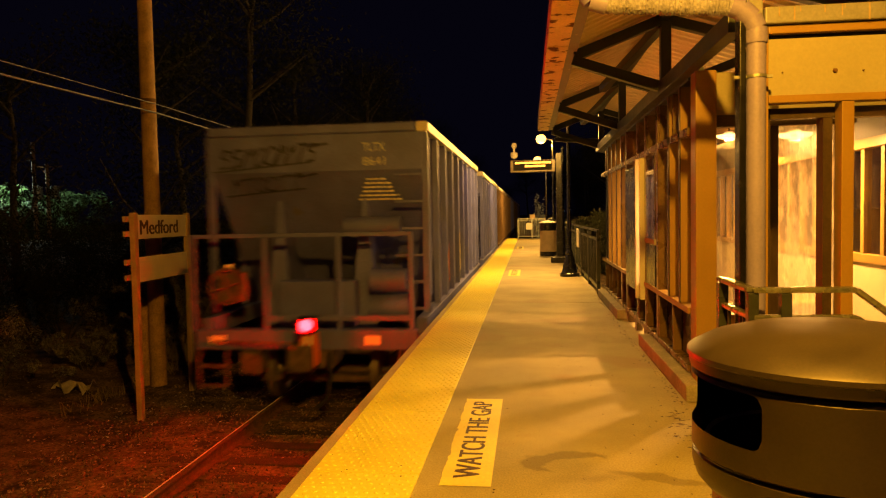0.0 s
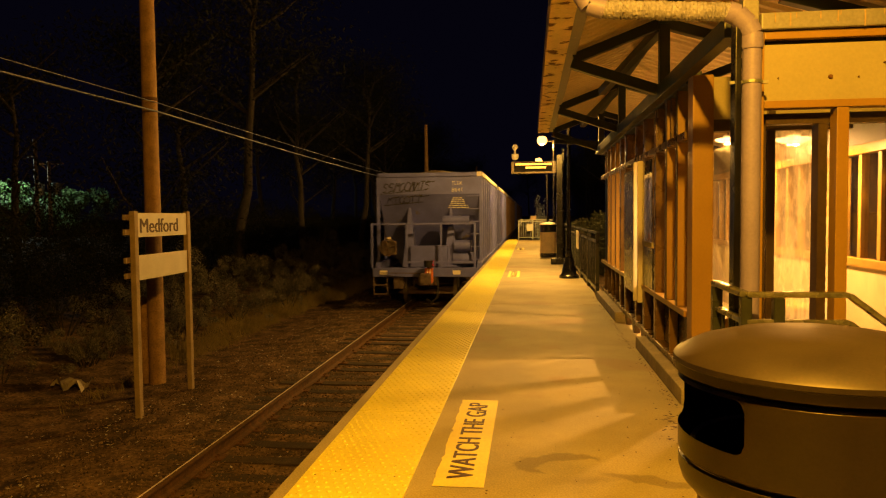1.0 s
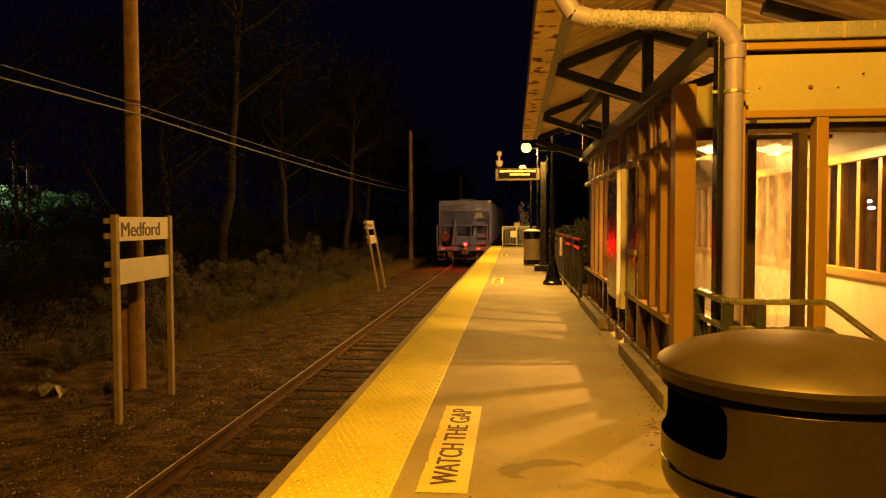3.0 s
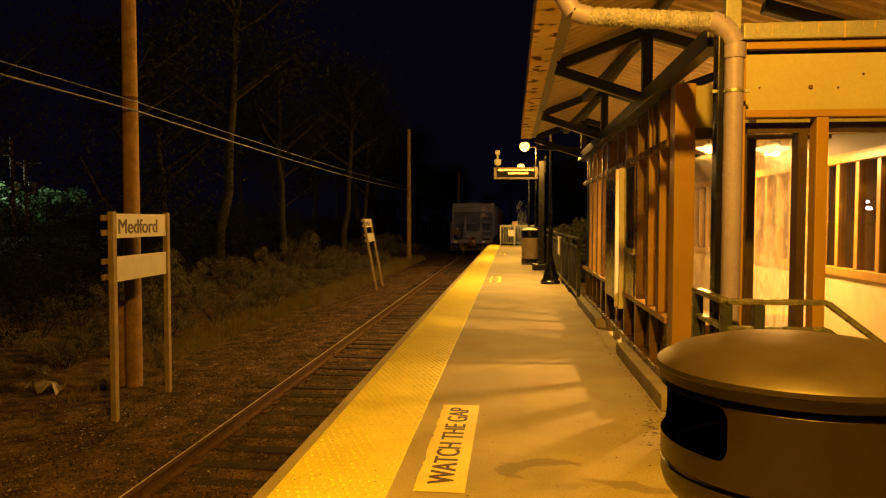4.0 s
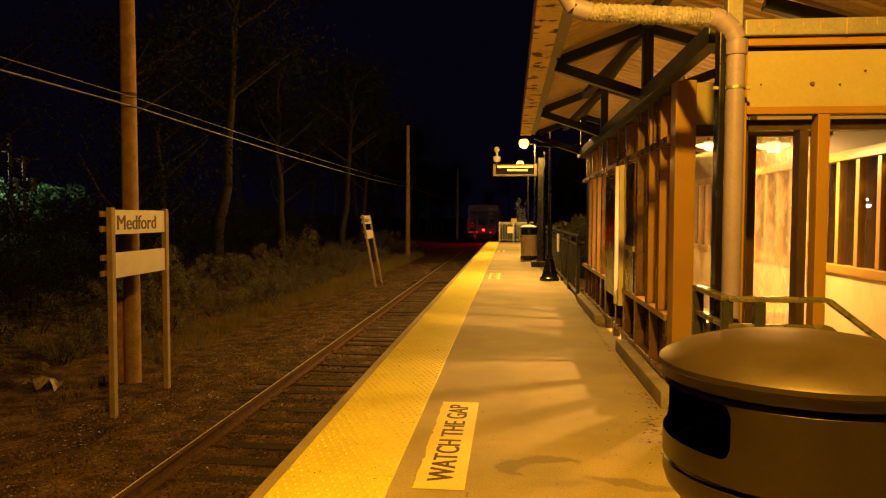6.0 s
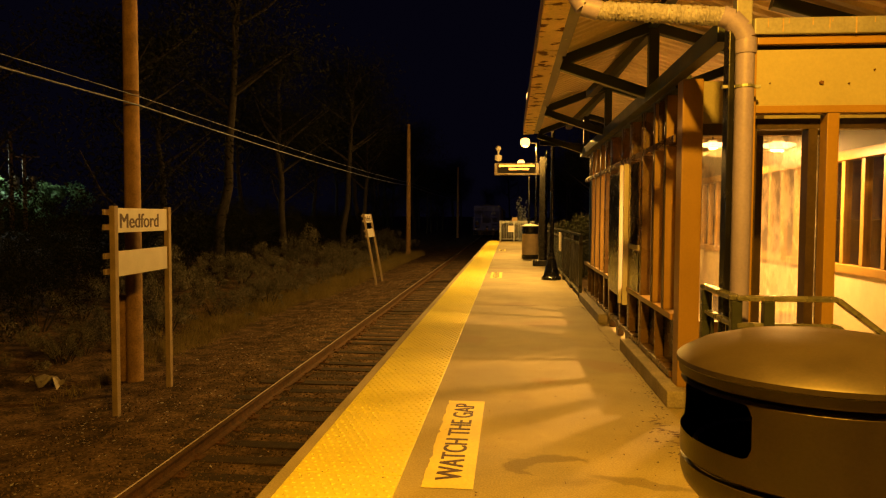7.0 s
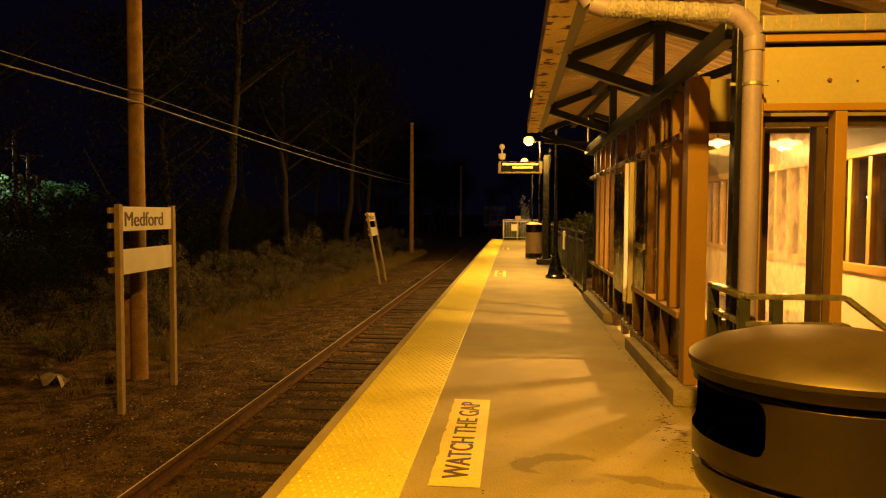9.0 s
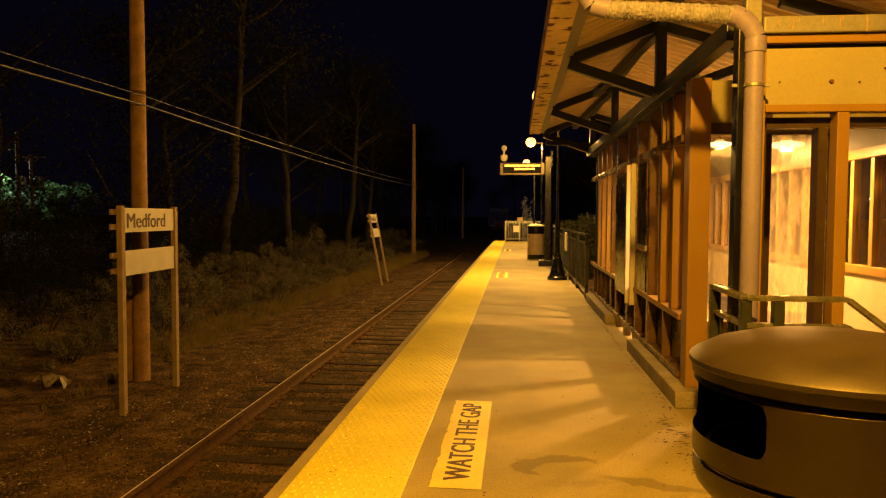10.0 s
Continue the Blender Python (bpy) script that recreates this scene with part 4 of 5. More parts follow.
def build_led_sign():
    s = thing("departure_sign", (0, 22.1, 2.66), "hanging amber LED departure sign over the platform", "departure sign")
    box_part("case", -0.56, 0.78, -0.12, 0.12, 0, 0.36, M_BROWN, s, 0.012)
    box_part("face", -0.47, 0.68, -0.128, -0.122, 0.05, 0.34, M_INNER, s)
    rnd = random.Random(2)
    for row, (a, b) in enumerate(((-0.42, 0.60), (-0.12, 0.42))):
        x = a
        while x < b:
            wd = rnd.uniform(0.03, 0.075)
            box_part("character_bar", x, x + wd, -0.134, -0.129, 0.245 - row * 0.10, 0.305 - row * 0.10, G_LED, s, 0, "glowing amber bar")
            x += wd + 0.012
    bar_part("arm", (0.78, 0, 0.2), (1.0, 0, 0.2), 0.06, 0.06, M_BLACK, s)
    bar_part("camera_arm", (-0.44, -0.2, 0.36), (-0.44, -0.2, 0.5), 0.03, 0.03, M_BLACK, s)
    p = thing("sign_post", (1.0, 22.1, 0), "slim dark post that carries the departure sign", "post")
    tube_part("pole", (0, 0, 0), (0, 0, 3.4), 0.05, M_BLACK, p)
    c = thing("security_camera", (-0.44, 21.9, 3.14), "white dome security camera under the sign arm", "security camera")
    bm = bmesh.new()
    bm_lathe(bm, [(0.001, 0.40), (0.06, 0.38), (0.09, 0.3), (0.06, 0.24), (0.03, 0.22), (0.03, 0.1)], 16)
    part("mount", bm, M_WHITE, c, smooth=True)
    bm = bmesh.new()
    bm_lathe(bm, [(0.03, 0.12), (0.11, 0.1), (0.11, 0.0), (0.08, -0.06), (0.001, -0.09)], 16)
    part("dome", bm, M_WHITE, c, smooth=True)


# ---- beside the track ----
def station_sign(m, text_len=1.20):
    s = thing("station_sign", label="white station name sign and blank board on two wooden posts", category="sign", group="station signs beside the track")
    for y in (0.0, 1.72):
        box_part("post", -0.035, 0.045, y - 0.05, y + 0.05, 0, 2.98, M_POST, s, 0.008)
    for z0, z1, nm in ((2.60, 2.95, "name_board"), (1.98, 2.34, "blank_board")):
        bd = box_part(nm, -0.01, 0.02, 0.052, 1.668, z0, z1, M_WHITE, s, 0.004)
        for z in (z0 + 0.04, z1 - 0.1):
            box_part("batten", -0.075, -0.037, -0.16, 1.80, z, z + 0.08, M_POST, s, 0.005)
    lettering("name_text", "Medford", text_len, 0.22, M_SIGNTEXT, Matrix.Translation((0.022, 0.15, 2.665)) @ Matrix(((0, 0, 1, 0), (1, 0, 0, 0), (0, 1, 0, 0), (0, 0, 0, 1))), s, 0.001, 0.010)
    s.matrix_basis = m
    return s


def utility_pole(x, y, height, r, label, stub=False):
    p = thing("utility_pole", (x, y, GROUND_Z), label, "utility pole", "poles beside the track")
    bm = bmesh.new()
    bm_lathe(bm, [(r * 1.08, -0.1), (r * 1.03, height * 0.3), (r * 0.9, height * 0.7), (r * 0.75, height), (0.001, height + 0.02)], 20)
    part("shaft", bm, M_WOOD, p, smooth=True)
    if stub:
        bm = bmesh.new()
        bm_lathe(bm, [(0.11, -0.1), (0.105, 1.45), (0.001, 1.5)], 14, Matrix.Translation((-0.25, 0.03, 0)))
        part("stub", bm, M_WOOD, p, "sawn-off stub of an older pole", True)
        bm = bmesh.new()
        bm_lathe(bm, [(r * 0.985, 4.9), (r * 1.0, 4.93), (r * 0.985, 4.96)], 20)
        part("band", bm, M_RUST, p, "rusty band", True)
    return p


def cable(name, pts, sag, r, label):
    bm = bmesh.new()
    ring_prev = None
    for (a, b) in zip(pts, pts[1:]):
        a, b = Vector(a), Vector(b)
        n = 24
        line = [a.lerp(b, i / n) - Vector((0, 0, sag * 4 * (i / n) * (1 - i / n))) for i in range(n + 1)]
        for p, q in zip(line, line[1:]):
            bm_tube(bm, p, q, r, None, 6, False)
    tagged(part(name, bm, M_WIRE, None, "", True), label, "cable", "cables on the poles")


def leaf_cloud(spots_n, size, rnd, place):
    out = []
    for _ in range(spots_n):
        p = place()
        s = size * rnd.uniform(0.6, 1.4)
        out.append((p, (s, s * 0.55, s), (rnd.uniform(-1, 1), rnd.uniform(-1, 1), rnd.uniform(0, 6.28))))
    return out


LEAF_V = [(-1, 0, 0), (0, -0.6, 0.12), (1, 0, 0), (0, 0.6, 0.12)]
LEAF_F = [(0, 1, 2), (0, 2, 3)]


def leaf_mesh(name, spots, mat):
    sv, sf = np.array(LEAF_V), np.array(LEAF_F)
    vs, fs = [], []
    for k, (p, s, e) in enumerate(spots):
        r = np.array(Euler(e).to_matrix())
        vs.append((sv * np.array(s)) @ r.T + np.array(p))
        fs.append(sf + k * 4)
    me = bpy.data.meshes.new(name)
    me.from_pydata(np.concatenate(vs).tolist(), [], np.concatenate(fs).tolist())
    me.materials.append(mat)
    return me


def bush_mesh(seed, rx, ry, h, n, leaf, mat):
    rnd = random.Random(seed)
    clumps = [(rnd.uniform(-rx, rx) * 0.85, rnd.uniform(-ry, ry) * 0.85, h * rnd.uniform(0.1, 0.9), rnd.uniform(0.08, 0.21) * h) for _ in range(20)]

    def place():
        cx, cy, cz, cr = rnd.choice(clumps)
        d = Vector((rnd.gauss(0, 1), rnd.gauss(0, 1), rnd.gauss(0, 1))).normalized() * cr * rnd.uniform(0.55, 1.1)
        return (cx + d.x, cy + d.y, max(0.02, cz + d.z))
    return leaf_mesh("foliage", leaf_cloud(n, leaf, rnd, place), mat)


def build_bushes():
    # the last kind has shade put into its leaf colour
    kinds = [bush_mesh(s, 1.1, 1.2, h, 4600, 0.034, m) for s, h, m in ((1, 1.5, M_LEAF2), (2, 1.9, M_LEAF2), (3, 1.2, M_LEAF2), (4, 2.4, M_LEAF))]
    rnd = random.Random(12)
    spots = []
    y = 5.5
    while y < 62:
        for row in range(2):
            x = -8.3 - row * 1.5 - rnd.uniform(0, 0.7) + (0.9 if 18 < y < 40 and row == 0 else 0)
            size = 0.62 + 0.22 * row + rnd.uniform(-0.16, 0.16)
            if y < 16:
                size = 0.50 + rnd.uniform(-0.12, 0.12) if row == 0 else 1.02
            spots.append((x, y + rnd.uniform(-0.6, 0.6), size))
        spots.append((-11.8 - rnd.uniform(0, 0.8), y + 2, 1.08))
        spots.append((-13.6 - rnd.uniform(0, 0.8), y + 2.6, 1.12))
        y += 1.15 + 0.02 * y
    spots += [(-7.9, 14.2, 0.55), (-8.2, 16.6, 0.6), (-8.0, 21.0, 0.6), (-7.9, 24.2, 0.75), (-7.8, 27.0, 0.7), (-8.1, 33.0, 0.8), (-8.5, 10.2, 0.62), (-8.9, 8.6, 0.7), (-8.3, 12.8, 0.5)]
    stem_bm = bmesh.new()
    for k in range(9):
        a, ln = k * 0.7 + rnd.uniform(0, 0.4), rnd.uniform(0.5, 1.1)
        bm_tube(stem_bm, (0.1 * math.cos(a), 0.1 * math.sin(a), 0), (ln * math.cos(a) * 0.7, ln * math.sin(a) * 0.7, ln), 0.018, 0.006, 5, False)
    stems = mesh_of(stem_bm, "woody_base", M_BARK)
    for x, y, s in spots:
        b = thing("bush", (x, y, ground_height(x, y) - 0.05), "dense leafy bush at the track side, rear ones coloured dark for shade", "bush", "bushes beside the track")
        b.rotation_euler.z = rnd.uniform(0, 6.28)
        b.scale = (s, s, s * rnd.uniform(0.75, 1.25))
        st = new("woody_base", stems)
        st.parent = b
        # tall rear bushes take the darkened leaves in place of real shade
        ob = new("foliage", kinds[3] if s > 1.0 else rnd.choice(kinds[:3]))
        ob.parent = b


def build_pale_shrub():
    """Thin pale shrub behind the railing at the platform's end."""
    b = thing("shrub", (0.62, 43.0, ground_height(0.62, 43.0) - 0.03), "thin pale grey shrub behind the end railing", "shrub")
    top = 2.35 - b.location.z
    rnd = random.Random(31)
    bm, lf = bmesh.new(), bmesh.new()
    for k in range(26):
        a, r = rnd.uniform(0, 6.28), rnd.uniform(0.05, 0.34)
        p = Vector((0.08 * math.cos(a), 0.08 * math.sin(a), 0))
        q = Vector((r * math.cos(a), r * math.sin(a), top * rnd.uniform(0.6, 1.0)))
        bm_tube(bm, p, q, 0.012, 0.004, 5, False)
        for i in range(45):
            c = p.lerp(q, rnd.uniform(0.35, 1.05)) + Vector((rnd.gauss(0, 0.06), rnd.gauss(0, 0.06), rnd.gauss(0, 0.05)))
            u, v = Vector((rnd.uniform(-1, 1), rnd.uniform(-1, 1), rnd.uniform(-1, 1))).normalized() * 0.06, Vector((rnd.uniform(-1, 1), rnd.uniform(-1, 1), rnd.uniform(-1, 1))).normalized() * 0.035
            lf.faces.new([lf.verts.new(w) for w in (c - u, c + v, c + u, c - v)])
    part("twigs", bm, M_BARK, b)
    part("foliage", lf, M_PALELEAF, b)


def tree_parts(seed, height, spread, leaves, leaf, mat, crown_low=0.3):
    rnd = random.Random(seed)
    bm = bmesh.new()
    lean = Vector((rnd.uniform(-0.05, 0.05), rnd.uniform(-0.05, 0.05), 1))
    pts = [Vector((0, 0, -0.2))]
    n = 7
    for i in range(1, n + 1):
        pts.append(Vector((lean.x * height * i / n + rnd.uniform(-0.12, 0.12), lean.y * height * i / n + rnd.uniform(-0.12, 0.12), height * 0.8 * i / n)))
    r0 = 0.012 * height + 0.05
    for i, (a, b) in enumerate(zip(pts, pts[1:])):
        bm_tube(bm, a, b, r0 * (1 - 0.11 * i), r0 * (1 - 0.11 * (i + 1)), 9, False)
    tips = []
    for k in range(13):
        f = rnd.uniform(crown_low, 0.95)
        i = min(n - 1, int(f * n))
        base = pts[i].lerp(pts[i + 1], f * n - i)
        ang = rnd.uniform(0, 6.28)
        ln = spread * rnd.uniform(0.6, 1.0) * (1.15 - 0.5 * f)
        mid = base + Vector((math.cos(ang) * ln * 0.5, math.sin(ang) * ln * 0.5, ln * 0.35))
        tip = mid + Vector((math.cos(ang + 0.3) * ln * 0.5, math.sin(ang + 0.3) * ln * 0.5, ln * 0.4))
        bm_tube(bm, base, mid, r0 * 0.35, r0 * 0.22, 6, False)
        bm_tube(bm, mid, tip, r0 * 0.22, r0 * 0.07, 5, False)
        tips += [mid, tip, tip.lerp(mid, 0.5)]
    trunk = mesh_of(bm, "trunk", M_BARK, True)

    def place():
        c = rnd.choice(tips)
        d = Vector((rnd.gauss(0, 1), rnd.gauss(0, 1), rnd.gauss(0, 0.7))) * spread * 0.24
        return tuple(c + d)
    crown = leaf_mesh("crown", leaf_cloud(leaves, leaf, rnd, place), mat)
    return trunk, crown


def build_trees():
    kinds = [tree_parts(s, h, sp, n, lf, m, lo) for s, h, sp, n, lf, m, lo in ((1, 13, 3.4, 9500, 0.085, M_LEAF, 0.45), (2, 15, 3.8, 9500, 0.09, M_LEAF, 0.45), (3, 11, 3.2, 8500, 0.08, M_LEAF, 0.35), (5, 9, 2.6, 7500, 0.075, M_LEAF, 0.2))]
    rnd = random.Random(31)
    spots = [(-11.2, 20.3, 3), (-11.9, 28.3, 1), (-14.5, 13.5, 1), (-11.5, 35.3, 0), (-10.5, 44.0, 1), (-14.5, 19, 3), (-15, 30, 0), (-13, 40, 2)]
    y = 50
    while y < 150:
        spots += [(-10.5 - rnd.uniform(0, 4), y, rnd.randrange(4)), (-17 - rnd.uniform(0, 5), y + 4, rnd.randrange(3)), (6.5 + rnd.uniform(0, 5), y, rnd.randrange(4))]
        y += rnd.uniform(6, 9)
    spots += [(6, 120, 0), (0, 175, 1), (-6, 180, 2), (6, 185, 0), (-12, 175, 1)]
    for x, y, k in spots:
        t = thing("tree", (x, y, (ground_height(x, y) if -20 <= x <= 5 and y < 120 else GROUND_Z + (1.2 if x < -20 else 0)) - 0.1), "tall dark leafy tree in the night beyond the track", "tree", "trees beside the track")
        t.rotation_euler.z = rnd.uniform(0, 6.28)
        s = rnd.uniform(0.85, 1.15)
        t.scale = (s, s, s)
        for nm, me in zip(("trunk", "crown"), kinds[k]):
            ob = new(nm, me)
            ob.parent = t


def build_grass():
    rnd = random.Random(77)
    spots = []
    for _ in range(2600):
        y = 10 + 42 * rnd.random()
        x = -6.9 - abs(rnd.gauss(0, 0.75)) + (0.5 if y > 24 else 0)
        if x < -7.0 and y < 14:
            continue
        z = ground_height(x, y)
        h = rnd.uniform(0.10, 0.34) * (1.5 if y > 20 else 1)
        for _ in range(9):
            spots.append(((x + rnd.gauss(0, 0.09), y + rnd.gauss(0, 0.09), z + h * 0.4), (0.007, 0.007, h * rnd.uniform(0.6, 1.1)), (rnd.gauss(0, 0.35), rnd.gauss(0, 0.35), rnd.random() * 6)))
    scatter_mesh("verge_grass", spots, [(-1, 0, -0.6), (1, 0, -0.6), (0.2, 0.6, 0.6), (0, -1, -0.6)], [(0, 1, 2), (1, 3, 2), (3, 0, 2)], M_GRASS, "dry yellow-brown grass along the bushes", "grass")


def build_far_corner():
    """Far poles with transformers and lamp-lit shrubs beyond the trees."""
    for x, y, h, arm in ((-46.0, 62.0, 10.4, False), (-45.4, 63.0, 8.4, True)):
        p = thing("power_pole", (x, y, GROUND_Z), "distant wooden power pole with cross-arm in cold light", "utility pole", "far power poles")
        tube_part("shaft", (0, 0, 0), (0, 0, h), 0.22, M_WOOD, p, 0.16)
        z = h - (0.25 if arm else 1.6)
        bar_part("cross_arm", (-1.5 if arm else -0.9, 0, z), (1.5 if arm else 0.2, 0, z), 0.14, 0.14, M_WOOD, p)
        if arm:
            for s in (-1, 1):
                bm = bmesh.new()
                bm_lathe(bm, [(0.001, 0), (0.42, 0), (0.42, 1.2), (0.001, 1.3)], 14, Matrix.Translation((s * 0.85, -0.2, h - 3.3)))
                part("transformer", bm, M_GALV, p, "grey transformer can", True)
                bar_part("brace", (0, 0, z - 0.7), (s * 0.9, 0, z), 0.07, 0.07, M_WOOD, p)
    me = bush_mesh(21, 1.6, 1.6, 2.6, 7000, 0.08, M_LEAFLIT)
    rnd = random.Random(6)
    for x, y, s in ((-50.2, 66, 2.6), (-53.5, 67, 2.7), (-48.2, 69, 2.3), (-52, 62, 1.8), (-47.2, 65, 1.7)):
        b = thing("shrub", (x, y, GROUND_Z + 0.8), "pale green shrub lit by a cold street lamp", "shrub", "lamp-lit shrubs")
        b.scale = (s, s, s * 0.85)
        b.rotation_euler.z = rnd.uniform(0, 6)
        ob = new("foliage", me)
        ob.parent = b
    r = thing("rubble", (-7.62, 11.25, ground_height(-7.62, 11.25) + 0.0), "pale crumpled sheet of rubbish lying on the ground", "rubbish")
    bm = bmesh.new()
    g = [[bm.verts.new((-0.28 + 0.08 * i, -0.2 + 0.08 * j, 0.10 + 0.20 * noise.noise((i * 0.8, j * 0.9, 4)) + 0.05 * math.sin(i * 1.3 + j))) for i in range(8)] for j in range(6)]
    for j in range(5):
        for i in range(7):
            bm.faces.new((g[j][i], g[j][i + 1], g[j + 1][i + 1], g[j + 1][i]))
    bmesh.ops.solidify(bm, geom=bm.faces[:], thickness=0.02)
    part("sheet", bm, M_LINER, r)


def build_distance():
    """Bush behind the railing, far lamps beyond the waiting room, and warm glows put in for reflections."""
    me = bush_mesh(33, 1.3, 1.6, 2.0, 9000, 0.045, M_LEAFDEEP)
    for x, y, s in ((3.25, 33.0, 1.5), (4.3, 36.0, 1.6), (3.6, 39.5, 1.5)):
        b = thing("bush", (x, y, GROUND_Z - 0.05), "rounded leafy bush behind the platform railing", "bush", "bushes behind the platform")
        b.scale = (s, s, s)
        ob = new("foliage", me)
        ob.parent = b
    # cold ones are far lamps; low warm ones stand in for glass reflections
    for x, y, z, r, mat, lab in ((28.35, 60.0, 2.3, 0.26, G_BLUE, "distant cold white street lamp"), (28.16, 60.0, 2.85, 0.22, G_BLUE, "distant cold white street lamp"), (16.8, 60.0, 2.15, 0.2, G_BLUE, "distant cold white street lamp"), (11.9, 28.0, -1.0, 0.10, G_WARM, "low warm glow put in for a reflection in the glass"), (10.4, 27.5, -0.6, 0.08, G_WARM, "low warm glow put in for a reflection in the glass"), (14.2, 28.0, -1.15, 0.10, G_WARM, "low warm glow put in for a reflection in the glass")):
        p = thing("far_lamp", (x, y, GROUND_Z), lab, "lamp", "far lamps")
        tube_part("pole", (0, 0, 0), (0, 0, z - GROUND_Z), 0.05, M_BLACK, p)
        bm = bmesh.new()
        bmesh.ops.create_icosphere(bm, subdivisions=2, radius=r, matrix=Matrix.Translation((0, 0, z - GROUND_Z + r * 0.4)) @ Matrix.Diagonal((1, 1, 0.5, 1)))
        part("lantern", bm, mat, p, "glowing head", True)


M_LEAFDEEP = material("leaf_deep_green", (0.075, 0.085, 0.04), 0.6, vary=0.5, scale=1.2, bump=0, fine=8, spec=0.3, island=0.6)
M_LEAFLIT = material("leaf_green", (0.17, 0.27, 0.10), 0.6, vary=0.5, scale=1.2, bump=0, fine=8, spec=0.3)
# paler than the posts: lamp highlights on the rails are put into the colour
M_HAND_GLINT = material("rail_highlight", (0.26, 0.26, 0.22), 0.28, 0.5, vary=0.35, scale=9, bump=0.08)
M_HAND = material("rail_green", (0.040, 0.048, 0.044), 0.3, 0.1, vary=0.3, scale=7, bump=0.1)
build_bin()
build_far_bin()
build_handrail()
for ly in LAMP_YS:
    lamp_post(ly)
build_fences()
build_led_sign()
station_sign(pose(-5.60, 9.80, GROUND_Z, 0, 0, 2.5))
station_sign(pose(-5.50, 28.9, GROUND_Z, 0, -10.5, 2))
utility_pole(-6.53, 12.0, 10.5, 0.13, "tall orange-lit wooden utility pole beside a stub", True)
utility_pole(-6.95, 48.1, 9.0, 0.15, "bare wooden utility pole at the track side")
utility_pole(-6.9, 93, 9.2, 0.15, "bare wooden utility pole at the track side")
utility_pole(-6.2, -28, 10.0, 0.15, "bare wooden utility pole at the track side")
cable("upper_cable", [(-6.2, -28, 3.55), (-6.39, 12.0, 3.42), (-6.82, 48.1, 3.62), (-6.8, 93, 3.9)], 0.13, 0.008, "thin overhead cable along the poles")
cable("lower_cable", [(-6.2, -28, 3.4), (-6.39, 12.0, 3.27), (-6.82, 48.1, 3.42), (-6.8, 93, 3.6)], 0.17, 0.014, "thick overhead cable along the poles")
build_bushes()
build_pale_shrub()
build_trees()
build_gravel()
build_grass()
build_far_corner()
build_distance()


# ---- freight train ----
CAR_LEN, CAR_PITCH = 10.4, 11.65     # over the end sills; car to car
HALF, TOP = 1.49, 3.82             # half width; top of the sides above the rail
SLOPE_Z = 3.27                     # where the end sheet starts to slope inwards


